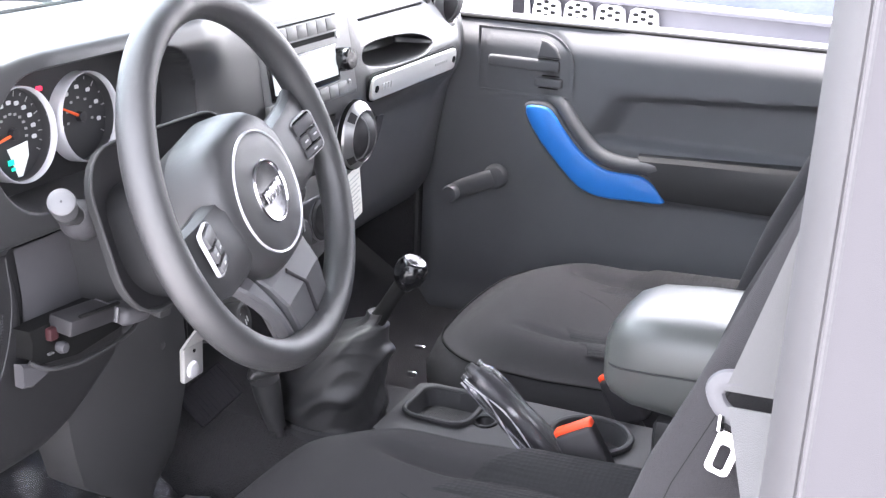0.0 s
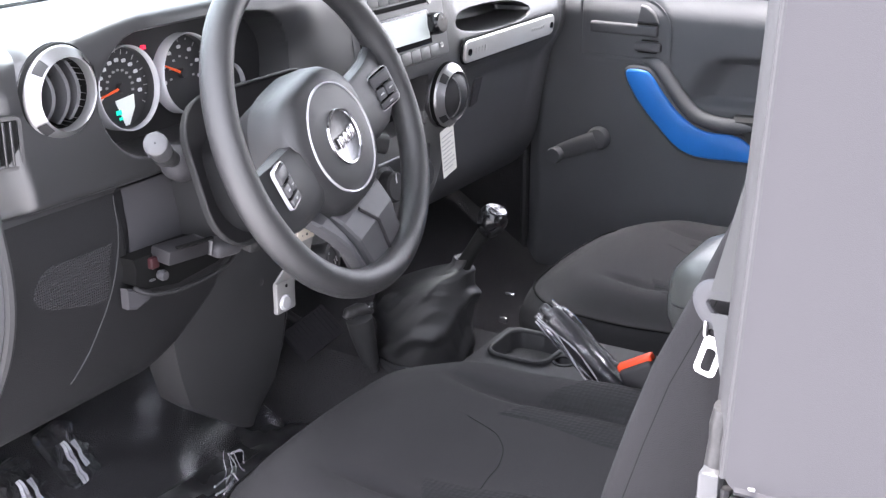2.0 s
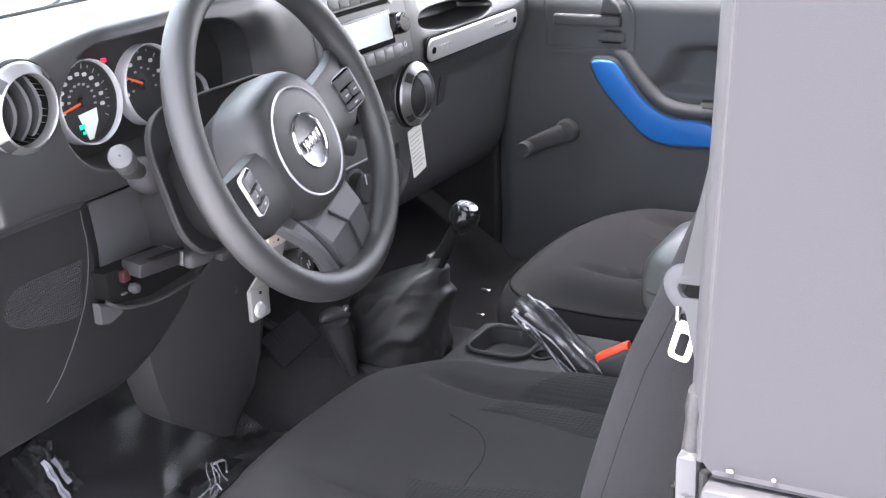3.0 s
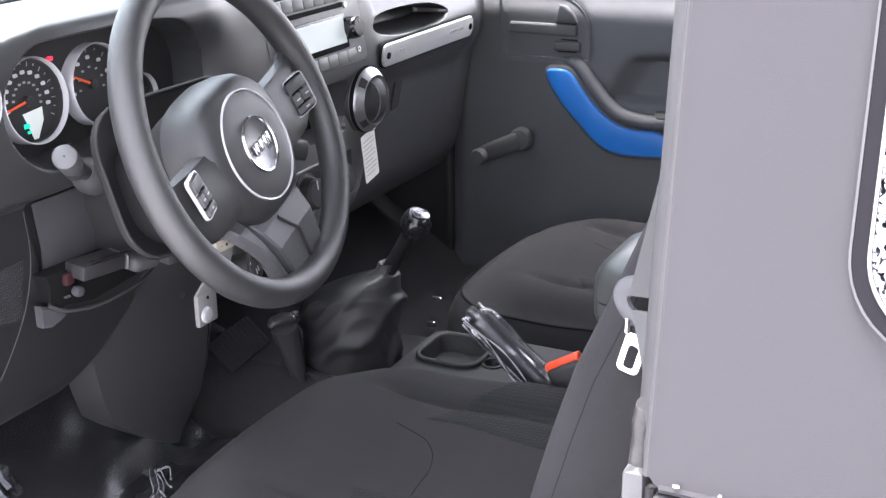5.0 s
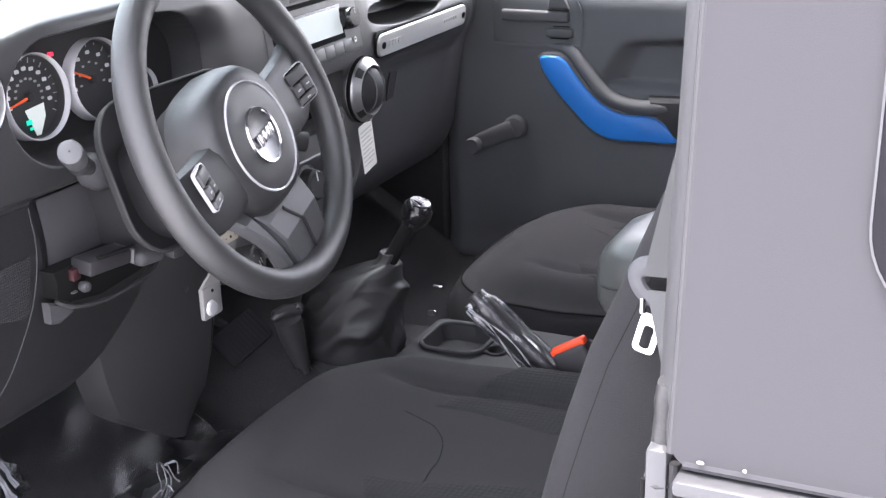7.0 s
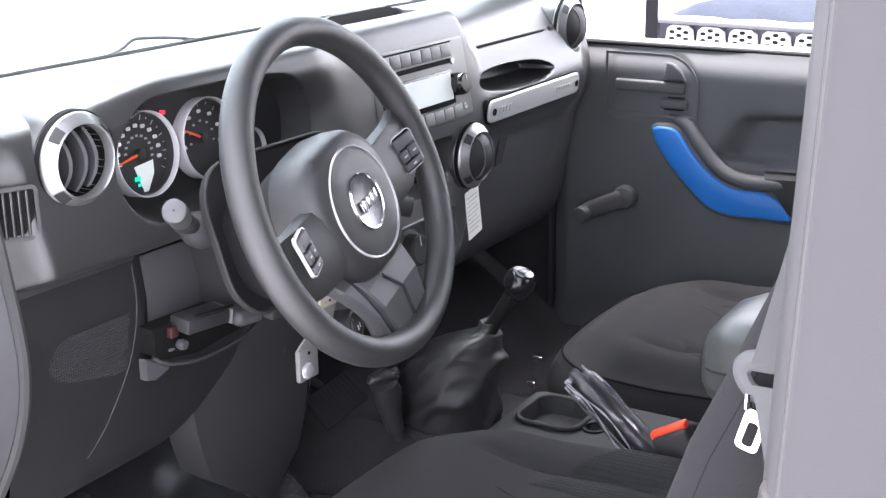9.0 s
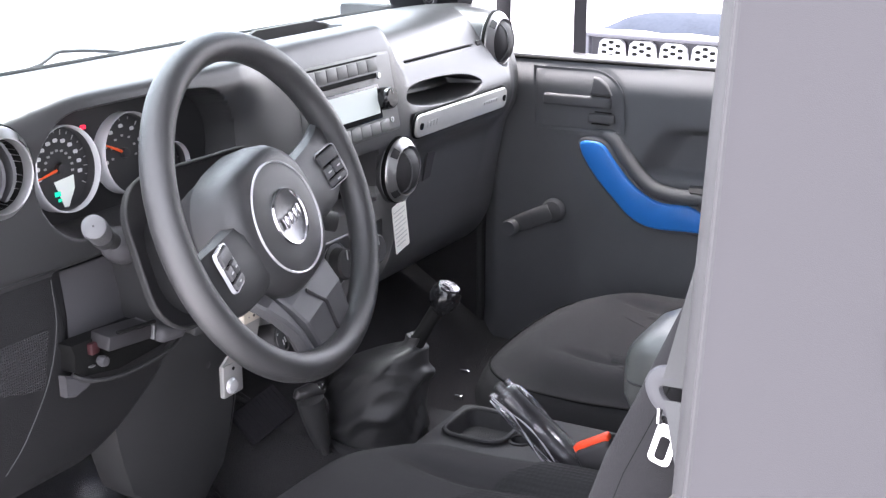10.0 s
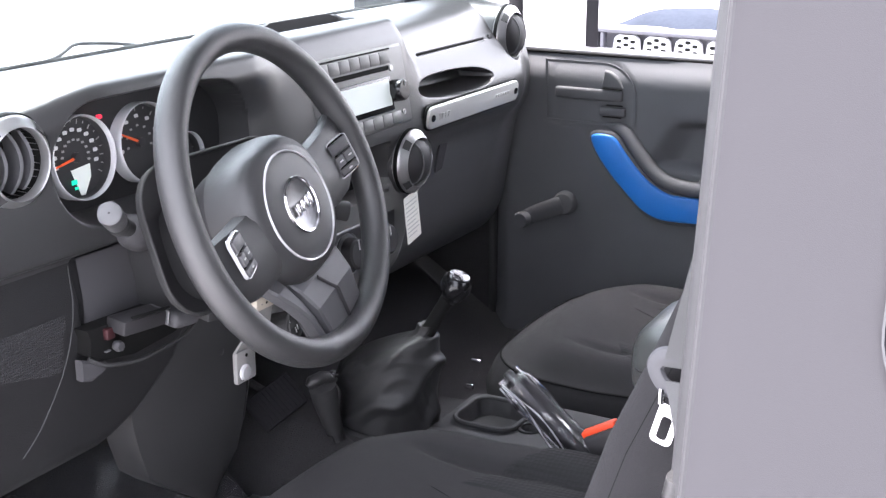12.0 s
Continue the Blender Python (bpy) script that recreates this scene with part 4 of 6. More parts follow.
for bx, bw, bh in ((-0.015, 0.007, 0.013), (-0.005, 0.0075, 0.012), (0.005, 0.0075, 0.012), (0.015, 0.007, 0.013)):
    part("badge_bar", box(B(), (bx, -0.001, 0.0295), (bw, bh, 0.002), 0.0008, 2, wm), CHROME, badge, "bright metal bar")


def spoke_arm(sign):
    """A side spoke: from the hub out to the rim, wide at the hub, swept a little."""
    sec = []
    for u, lo, hi, d, th in ((0.055, -0.040, 0.036, 0.000, 0.020), (0.085, -0.046, 0.036, 0.002, 0.018), (0.120, -0.044, 0.037, 0.003, 0.016), (0.148, -0.036, 0.038, 0.001, 0.013), (0.168, -0.028, 0.042, -0.002, 0.010)):
        ring = []
        for t in range(12):
            a = 2 * math.pi * t / 12
            yy = (lo + hi) / 2 + (hi - lo) / 2 * abs(math.cos(a)) ** 0.6 * (1 if math.cos(a) > 0 else -1)
            zz = d + th * abs(math.sin(a)) ** 0.7 * (1 if math.sin(a) > 0 else -1)
            ring.append(wm @ Vector((sign * u, yy, zz)))
        sec.append(ring)
    return loft(sec)


for sgn in (-1, 1):
    sp_ = part("side_spoke", spoke_arm(sgn), WHEEL, wheel)
    pmx = wm @ Matrix.Translation((-0.126, 0.011, 0.0185) if sgn < 0 else (0.128, -0.002, 0.0185)) @ Matrix.Rotation(radians(-sgn * 14), 4, "Y") @ Matrix.Diagonal((0.76 if sgn < 0 else 0.86, 0.76, 1, 1))
    sp2 = part("switch_pad", plate(rrect(0.044, 0.058, 0.008), pmx, 0.003, 0.001), GLOSSBLACK, sp_, "switch pad in a silver frame")
    part("pad_frame", ring_plate(rrect(0.0464, 0.0604, 0.009), rrect(0.044, 0.058, 0.008), pmx, 0.0042), BRIGHT, sp_, "silver frame")
    for ix, iy, iw, ih in ((0, 0.017, 0.036, 0.017), (-0.010, -0.004, 0.016, 0.017), (0.010, -0.004, 0.016, 0.017), (0, -0.021, 0.036, 0.010)):
        bt = part("switch", box(B(), (ix, iy, 0.0045), (iw, ih, 0.005), 0.0015, 2, pmx), SPOKE, sp_)
    for ix, iy in ((-0.010, -0.004), (0.010, -0.004), (0.0, -0.021)):
        part("switch_mark", box(B(), (ix, iy, 0.0072), (0.007, 0.0022, 0.0004), 0, 1, pmx), MARK, sp_)

# lower spoke: a faceted plate with a slot, and a slim rib beside it
sec = []
for v_, x0, x1, d in ((-0.056, -0.056, 0.050, -0.004), (-0.078, -0.056, 0.047, 0.010), (-0.104, -0.050, 0.045, 0.015), (-0.146, -0.036, 0.048, 0.006), (-0.164, -0.030, 0.052, -0.006)):
    sec.append([wm @ Vector((x, v_, z)) for x, z in ((x0, d - 0.014), (x0, d - 0.002), (x0 + 0.003, d), (x1 - 0.003, d), (x1, d - 0.002), (x1, d - 0.014))])
part("lower_spoke", loft(sec), SPOKE, wheel, "faceted grey lower spoke", sharp=15)
part("spoke_slot", tube([wm @ Vector((-0.018, -0.080, 0.0105)), wm @ Vector((0.000, -0.106, 0.0148)), wm @ Vector((0.007, -0.148, 0.0058))], 0.0026, 8), BLACK, wheel)
part("spoke_joint", tube([wm @ Vector((x, v_, z)) for x, v_, z in ((-0.037, -0.143, 0.005), (-0.030, -0.152, 0.003), (0.010, -0.1555, 0.003), (0.046, -0.152, 0.004), (0.049, -0.144, 0.005))], 0.0018, 8), BLACK, wheel, "dark joint where spoke meets rim")
sec = []
for v_, x0, x1, d in ((-0.044, -0.090, -0.064, -0.006), (-0.060, -0.086, -0.064, 0.004), (-0.084, -0.074, -0.059, 0.009), (-0.108, -0.063, -0.053, 0.010), (-0.140, -0.052, -0.043, 0.004), (-0.160, -0.044, -0.036, -0.006)):
    sec.append([wm @ Vector((x, v_, z)) for x, z in ((x0, d - 0.016), (x0, d - 0.003), (x0 + 0.003, d), (x1 - 0.003, d), (x1, d - 0.003), (x1, d - 0.016))])
part("spoke_rib", loft(sec), SPOKE, wheel, "slim rib beside the lower spoke", sharp=15)
part("spoke_core", loft([[wm @ Vector((x, v_, z)) for x, z in ((-0.045, -0.022), (-0.045, -0.010), (0.040, -0.010), (0.040, -0.022))] for v_ in (-0.05, -0.110, -0.160)]), BLACK, wheel)

# lever opening under the column
tray = thing("column_lever", (-0.51, 0.66, 1.03), "black plastic column lever with a red catch in its opening", "lever")
# solid near-black block that stands in for the shade inside the opening
part("opening", loft([[(x, 0.700 + dy, z) for x, z in ((-0.556, 1.066), (-0.558, 1.048), (-0.542, 1.039), (-0.493, 1.030), (-0.425, 1.034), (-0.394, 1.042), (-0.42, 1.072), (-0.56, 1.078))] for dy in (-0.012, 0.010)]), HOLE, tray)
part("lever_arm", box(B(), (0, 0, 0), (0.062, 0.03, 0.017), 0.003, 2, basis((-0.500, 0.674, 1.0745), (1, -0.08, -0.06), (0, 1, 0.1))), BLACK, tray)
# knuckle in a lighter plastic for the light it catches
part("lever_block", box(B(), (0, 0, 0), (0.040, 0.036, 0.020), 0.009, 4, basis((-0.447, 0.660, 1.066), (1, -0.15, -0.06), (0, 1, 0.1))), SLATE, tray)
part("lever_tip", box(B(), (0, 0, 0), (0.018, 0.025, 0.028), 0.004, 2, basis((-0.415, 0.645, 1.068), (1, -0.15, -0.05), (0, 1, 0.1))), RUBBER, tray)
part("red_catch", box(B(), (-0.5330, 0.684, 1.068), (0.012, 0.008, 0.013), 0.002), DULLRED, tray, "dull red catch")
part("catch_ball", lathe([(0.0, -0.006), (0.005, -0.005), (0.0065, 0.0), (0.005, 0.005), (0.0, 0.006)], basis((-0.5255, 0.679, 1.052), (1, 0, 0), (0, 0, 1)), 16), SLATE, tray)
part("catch_pin", box(B(), (-0.541, 0.680, 1.051), (0.008, 0.004, 0.002), 0.001), SPOKE, tray, "small pale pin")
part("lever_slot", box(B(), (0, 0, 0), (0.056, 0.004, 0.0028), 0.0008, 1, basis((-0.497, 0.655, 1.0855), (1, -0.08, -0.06), (0, 1, 0.1))), HOLE, tray)
# thin lighter plate that paints the lit edge of the black arm
part("lever_end", box(B(), (0, 0, 0), (0.003, 0.031, 0.0175), 0.001, 1, basis((-0.4690, 0.669, 1.0722), (1, -0.08, -0.06), (0, 1, 0.1))), SPOKE, tray, "end face coloured lighter as if lit")
part("lip_tab", loft([[(x, y, z) for x, z in ((-0.570, zt), (-0.552, zt - 0.007), (-0.534, zt - 0.012), (-0.538, zb), (-0.556, zb - 0.004), (-0.570, zb))] for y, zt, zb in ((0.700, 1.047, 1.024), (0.692, 1.048, 1.023), (0.689, 1.045, 1.026))]), SLATE, tray, "pale end of the lip", sharp=20)
part("lip", tube(catmull([(-0.560, 0.690, 1.046), (-0.540, 0.682, 1.034), (-0.493, 0.678, 1.026), (-0.425, 0.676, 1.030), (-0.392, 0.680, 1.042)], 6), 0.0024, 8), RUBBER, tray)

# knee bolster below the column
kb = thing("knee_bolster", (-0.40, 0.74, 0.79), "smooth black knee bolster under the steering column", "knee bolster")
KROWS = ((1.08, 0.735, -0.36, -0.25), (1.04, 0.731, -0.42, -0.243), (1.0, 0.730, -0.46, -0.236), (0.95, 0.731, -0.462, -0.228), (0.915, 0.734, -0.455, -0.222), (0.88, 0.738, -0.444, -0.222), (0.832, 0.744, -0.424, -0.228), (0.80, 0.748, -0.385, -0.240), (0.752, 0.753, -0.318, -0.295))
part("panel", loft([[(xl + (xr - xl) * k / 14, y - 0.010 * math.sin(math.pi * k / 14) + (0.03 if k == 14 else 0), z) for k in range(15)] + [(xr - (xr - xl) * k / 14, y + 0.05, z) for k in range(15)] for z, y, xl, xr in KROWS]), RUBBER, kb, sharp=40)

# black strip added for the band of shade along the right edge
part("side_shade", loft([[(xr - 0.004, y + 0.004, z), (xr + 0.010, y + 0.012, z), (xr + 0.012, y + 0.05, z), (xr - 0.004, y + 0.05, z)] for z, y, xl, xr in KROWS[:-1]]), BLACK, kb, "dark side strip for the shade beside the bolster")
part("fixing_bolt", lathe([(0.006, 0), (0.006, 0.004), (0.003, 0.005), (0, 0.005)], basis((-0.30, 0.727, 0.96), (1, 0, 0), (0, 0, 1)), 12), DULLMETAL, kb)

# bracket and connector hanging under the column
hang = thing("hanging_bracket", (-0.335, 0.63, 0.945), "metal bracket with beige clip hanging below the column", "bracket")
part("clip", box(B(), (-0.336, 0.630, 1.054), (0.036, 0.018, 0.016), 0.003), BEIGE, hang, "beige plastic clip")
for k in (-1, 0, 1):
    part("clip_hole", box(B(), (-0.336 + k * 0.009, 0.6208, 1.054), (0.003 if k == 0 else 0.002, 0.002, 0.003 if k == 0 else 0.0015), 0.0005, 1), BLACK if k == 0 else INK, hang)
part("strap", loft([[(x0 - 0.010, y0, z0), (x0 + 0.026, y0 - 0.004, z0), (x0 + 0.026, y0, z0 - 0.001), (x0 - 0.010, y0 + 0.004, z0 - 0.001)] for x0, y0, z0 in ((-0.334, 0.634, 1.052), (-0.335, 0.642, 1.015), (-0.336, 0.654, 0.998), (-0.338, 0.662, 0.985))]), STRAP, hang, "grey metal strap")
part("foot", box(B(), (-0.329, 0.664, 0.964), (0.038, 0.008, 0.042), 0.003), STRAP, hang)
part("plate_hole", lathe([(0.0022, 0), (0.0022, 0.0008), (0, 0.0008)], basis((-0.330, 0.6597, 0.978), (1, 0, 0), (0, 0, 1)), 12), HOLE, hang)
part("bolt_head", lathe([(0.0105, 0), (0.0102, 0.002), (0.0080, 0.0040), (0, 0.0050)], basis((-0.334, 0.6600, 0.957), (1, 0, 0), (0, 0, 1)), 16), BRIGHT, hang, "bright bolt head")
# ---------------------------------------------------------------- seats
SX = -0.375


def rounded(w, h, r, n):
    """Evenly many points on a rounded rectangle, starting on its right side."""
    out = rrect(w, h, r, 10)
    out = [Vector((x, y, 0)) for x, y in out]
    seg = [(out[(i + 1) % len(out)] - out[i]).length for i in range(len(out))]
    tot, res, i, acc = sum(seg), [], 0, 0.0
    for k in range(n):
        want = tot * k / n
        while acc + seg[i] < want:
            acc += seg[i]
            i += 1
        res.append(out[i].lerp(out[(i + 1) % len(out)], (want - acc) / max(seg[i], 1e-9)))
    return res


def bucket_seat(drop, corner, bulge, longer):
    """One seat: how far its front edge falls, how round its corners, how full its sides and how much longer its cushion are."""
    seat = thing("bucket_seat", (SX, 0.30, 0.66), "charcoal cloth bucket seat with mesh-patterned centre", "seat", "front seats")
    CW, CL, CYM = 0.485, 0.53 + longer, 0.305 + longer / 2


    def cush_top(u, v):
        """Height of the cushion at u across (-1..1) and v along (-1 back..1 front)."""
        z = 0.856 - 0.014 * v
        z += 0.014 * math.exp(-((abs(u) - 0.78) / 0.22) ** 2) * (1 - 0.8 * smooth(0.0, 0.8, v))
        z += 0.018 * smooth(0.15, 0.6, v) * (1 - 0.5 * u * u)
        z -= 0.035 * drop * smooth(0.70, 1.02, v) ** 2
        z -= 0.022 * drop * smooth(0.50, 1.0, abs(u)) * smooth(0.45, 1.0, v)
        z -= 0.010 * math.exp(-((abs(u) - 0.55) / 0.045) ** 2) * (1 - smooth(0.35, 0.6, v))
        return z


    N = 176
    rim_ = [Vector((p.x, p.y - (0.09 * p.x * p.x if p.y > 0 else 0) * max(p.y, 0), 0)) for p in rounded(2.0, 2.0, corner, N)]
    rings = []
    for k in [0.03] + [0.03 * i for i in range(2, 32)] + [0.95, 0.975, 1.0]:
        rings.append([(SX + p.x * k * CW / 2, CYM + p.y * k * CL / 2, cush_top(p.x * k, p.y * k) - 0.026 * smooth(0.66, 1.0, k) ** 2) for p in rim_])
    for dz, k in ((-0.040, 1.010 + 0.4 * bulge), (-0.070, 1.012 + bulge), (-0.105, 1.0 + bulge), (-0.135, 0.98 + 0.5 * bulge), (-0.165, 0.95)):
        rings.append([(SX + p.x * k * CW / 2, CYM + p.y * k * CL / 2, cush_top(p.x, p.y) + dz) for p in rim_])
    cu = part("cushion", loft(rings), FABRIC, seat, "charcoal cloth cushion", sharp=60)
    # plain centre panel bordered by a seam, mesh cloth along both sides
    def on_seat(x, y, lift):
        return (SX + x, y, cush_top(x / (CW / 2), (y - CYM) / (CL / 2)) + lift)


    for sd_ in (-1, 1):
        edge_in = [(0.050 + 0.030 * smooth(0.20, 0.36, y), y) for y in np.linspace(0.09, 0.40, 22)]
        edge_out = [(0.205 - 0.03 * smooth(0.3, 0.4, y), y - 0.06 * smooth(0.3, 0.4, y)) for y in np.linspace(0.09, 0.40, 22)]
        part("side_insert", loft([[on_seat(sd_ * (a[0] + (b[0] - a[0]) * k / 12), a[1] + (b[1] - a[1]) * k / 12, -0.003 if k in (0, 12) or i in (0, 21) else 0.0012) for k in range(13)] for i, (a, b) in enumerate(zip(edge_in, edge_out))], closed=False), INSERT, seat, "mesh-patterned side cloth", sharp=80)
    part("seam", tube(catmull([on_seat(x, y, 0.0) for x, y in ((-0.086, 0.315), (-0.055, 0.320), (-0.031, 0.322), (0.0, 0.332), (0.019, 0.343), (0.040, 0.362), (0.052, 0.385), (0.060, 0.41))], 5), 0.0005, 6), SEAM, seat)
    part("edge_seam", tube([(SX + p.x * 1.003 * CW / 2, CYM + p.y * 1.003 * CL / 2, cush_top(p.x, p.y) - 0.0255) for p in rim_], 0.0018, 6, closed=True), SEAM, seat)
    part("seat_base", box(B(), (SX, 0.28, 0.70), (0.40, 0.40, 0.09), 0.02), BLACK, seat)

    # backrest: sections up the reclined back
    BK = ((0.86, 0.150), (0.92, 0.143), (0.98, 0.128), (1.04, 0.111), (1.10, 0.092), (1.16, 0.066), (1.22, 0.042), (1.28, 0.018), (1.34, -0.006), (1.40, -0.030), (1.44, -0.055))
    rings, seam_l, seam_r = [], [], []
    for z, yf in BK:
        w = interp(z, (0.86, 1.0, 1.2, 1.44), (0.228, 0.234, 0.234, 0.195))
        th = 0.13 if z < 1.4 else 0.10
        half = ((0.0, -0.040), (0.30, -0.040), (0.52, -0.036), (0.68, -0.018), (0.80, -0.003), (0.89, -0.002), (0.97, -0.018), (1.0, -0.05), (0.98, -0.10), (0.85, -0.135), (0.4, -0.145))
        loop = [(u, o) for u, o in half] + [(-u, o) for u, o in half[::-1][:-1]]
        ring = [(SX + p.x * w, yf + p.y, z) for p in catmull([(u, o, 0) for u, o in loop], 4, closed=True)]
        rings.append(ring)
    part("backrest", loft(rings), FABRIC, seat, "charcoal cloth backrest with side bolsters", sharp=60)
    for s in (-1, 1):
        part("seam", tube([(SX + s * (interp(z, (0.86, 1.0, 1.2, 1.44), (0.228, 0.234, 0.234, 0.195)) * 0.978), yf - 0.026, z) for z, yf in BK[:-1]], 0.0016, 6), SEAM, seat)
    return seat


bucket_seat(1.0, 0.52, 0.0, 0.045)
bucket_seat(0.15, 0.50, 0.07, 0.0).location = (SX + 0.752, 0.328, 0.638)

# ---------------------------------------------------------------- centre console
console = thing("centre_console", (0, 0.2, 0.70), "black plastic centre console with cup holders", "console")
rows_, ys_ = [], np.linspace(-0.30, 0.575, 230)
for y in ys_:
    ring = []
    hw = interp(y, (-0.3, 0.45, 0.54, 0.575), (0.098, 0.098, 0.092, 0.075))
    for x in np.concatenate([[-hw - 0.012, -hw - 0.004], np.linspace(-hw, hw, 84), [hw + 0.004, hw + 0.012]]):
        edge = abs(x) / hw
        z = 0.795 - 0.05 * smooth(0.555, 0.575, y) - (0.012 * smooth(0.93, 1.0, edge)) - (0.12 * smooth(1.0, 1.06, edge) + 0.02 * smooth(1.06, 1.1, edge))
        z += 0.006 * inside(x - 0.018, y - 0.493, 0.108, 0.104, 0.03, 0.010)
        z -= 0.044 * inside(x - 0.018, y - 0.493, 0.092, 0.088, 0.020, 0.006)
        z += 0.006 * inside(x - 0.022, y - 0.290, 0.114, 0.114, 0.057, 0.010)
        z -= 0.055 * inside(x - 0.022, y - 0.290, 0.096, 0.096, 0.048, 0.008)
        z -= 0.025 * inside(x - 0.004, y - 0.430, 0.030, 0.028, 0.013, 0.005)
        ring.append((x, y, z))
    rows_.append(ring)
part("top_shell", loft(rows_, closed=False), CONSOLE, console, sharp=50)
part("tray_lip", tube([(0.018 + x, 0.493 + y, 0.8000) for x, y in rrect(0.098, 0.094, 0.024, 6)], 0.0036, 8, closed=True), CONSOLE, console, "rounded tray lip")
part("cup_lip", tube([(0.022 + 0.052 * math.cos(a), 0.290 + 0.052 * math.sin(a), 0.8000) for a in (2 * math.pi * k / 40 for k in range(40))], 0.0048, 8, closed=True), CONSOLE, console, "rounded cup holder lip")
part("coin_lip", tube([(0.004 + 0.0160 * math.cos(a), 0.430 + 0.0150 * math.sin(a), 0.7962) for a in (2 * math.pi * k / 24 for k in range(24))], 0.0026, 6, closed=True), CONSOLE, console, "small coin well lip")
part("skirt", loft([[(-0.114, y, 0.68), (-0.108, y, 0.74), (0.108, y, 0.74), (0.114, y, 0.68)] for y in (-0.3, 0.555)]), CONSOLE, console)
arm = thing("armrest", (0, 0.0, 0.79), "padded vinyl centre armrest lid on its console box", "armrest")
rings = []
ADROP = 0.034
for y, hw, zt, zb in ((0.262, 0.045, 1.005, 0.962), (0.258, 0.068, 1.022, 0.946), (0.246, 0.084, 1.036, 0.936), (0.220, 0.096, 1.047, 0.928), (0.16, 0.102, 1.053, 0.924), (0.05, 0.105, 1.057, 0.922), (-0.12, 0.105, 1.060, 0.922), (-0.25, 0.10, 1.058, 0.922)):
    ring = []
    for k in range(28):
        a = 2 * math.pi * k / 28
        c, s = math.cos(a), math.sin(a)
        ring.append((hw * abs(c) ** 0.5 * (1 if c > 0 else -1), y, (zt + zb) / 2 - ADROP + (zt - zb) / 2 * abs(s) ** 0.6 * (1 if s > 0 else -1)))
    rings.append(ring)
part("lid", loft(rings), ARMREST, arm, "smooth padded lid", sharp=60)
part("lid_seam", tube(catmull([(x, y, z - ADROP) for x, y, z in ((-0.106, -0.2, 0.998), (-0.106, 0.1, 0.996), (-0.100, 0.2, 0.990), (-0.08, 0.248, 0.985), (0, 0.264, 0.982), (0.08, 0.248, 0.985), (0.1, 0.2, 0.99))], 6), 0.0014, 6), BLACK, arm)
part("box", sheet(-0.088, 0.088, -0.27, 0.19, 0.79, 0.895, 0.012), DASH_LOW, arm)

# ---------------------------------------------------------------- gear lever
gear = thing("gear_lever", (-0.03, 0.63, 0.775), "gear lever with glossy black ball and wrinkled leather boot", "gear lever")
BOOT = ((0.638, 0.752, 0.060, 0.070, 0.0), (0.638, 0.772, 0.063, 0.073, 0.0), (0.637, 0.795, 0.066, 0.075, 0.02), (0.636, 0.818, 0.067, 0.076, 0.05), (0.635, 0.840, 0.068, 0.077, 0.09), (0.634, 0.860, 0.068, 0.077, 0.14),
        (0.632, 0.878, 0.066, 0.075, 0.19), (0.629, 0.892, 0.061, 0.069, 0.24), (0.622, 0.903, 0.051, 0.058, 0.28), (0.610, 0.911, 0.037, 0.043, 0.30), (0.596, 0.917, 0.025, 0.029, 0.30), (0.584, 0.923, 0.0175, 0.019, 0.22), (0.577, 0.930, 0.0142, 0.0146, 0.1), (0.574, 0.938, 0.0140, 0.0140, 0.0), (0.572, 0.936, 0.010, 0.010, 0.0))
cen = catmull([(0, a, b) for a, b, c, d, e in BOOT], 14)
rad = catmull([(c, d, e) for a, b, c, d, e in BOOT], 14)


def ridge(v):
    """A narrow rounded crest once in each unit of v."""
    return (0.5 - 0.5 * math.cos(2 * math.pi * v)) ** 4


rings = []
NB = 180
for i, (c, q) in enumerate(zip(cen, rad)):
    t = i / (len(cen) - 1)
    w = smooth(0.0, 0.10, t) * (1 - smooth(0.42, 0.64, t))
    ring = []
    for k in range(NB):
        a = 2 * math.pi * k / NB
        # leather hangs in broad swags that fall away from the neck
        n1 = noise.noise(Vector((math.cos(a) * 1.3, math.sin(a) * 1.3, t * 2.0)))
        n2 = noise.noise(Vector((math.cos(a) * 1.5 + 4, math.sin(a) * 1.5, t * 2.6)))
        lean = t - 0.085 * math.cos(a - radians(310)) - 0.055 * math.cos(2 * (a - radians(215)))
        fade = 0.45 + 0.55 * smooth(-0.30, 0.25, n2)
        o = w * (0.0095 * fade * ridge(4.0 * lean + 0.60 * n1 + 0.30) ** 0.8 + 0.0012 * ridge(7.1 * lean - 1.3 * n1) ** 0.5 - 0.0045 + 0.004 * n1)
        o *= min(q.x / 0.066, 1.0) ** 1.6
        tuck = 0.0006 * smooth(0.66, 0.80, t) * (1 - smooth(0.93, 0.98, t)) * math.cos(7 * a + 3 * n1)
        dy = (q.y + o + tuck) * math.sin(a)
        ring.append(Vector((-0.032 + (q.x + o + tuck) * math.cos(a), c.y + dy, c.z - q.z * dy)))
    rings.append(ring)
boot = loft(rings, caps=False)
part("boot", boot, LEATHER, gear, "wrinkled black leather boot", sharp=70)
part("boot_frame", loft([[(-0.032 + 0.066 * k * math.cos(a), 0.638 + 0.074 * k * math.sin(a), z) for a in (2 * math.pi * j / 40 for j in range(40))] for k, z in ((1.06, 0.760), (1.05, 0.776), (1.0, 0.780), (0.70, 0.776), (0.62, 0.760))], caps=False), CONSOLE, gear)
part("rod", tube([(-0.032, 0.574, 0.925), (-0.030, 0.556, 0.958), (-0.029, 0.536, 0.990)], [0.011, 0.010, 0.011], 12), HOLE, gear)
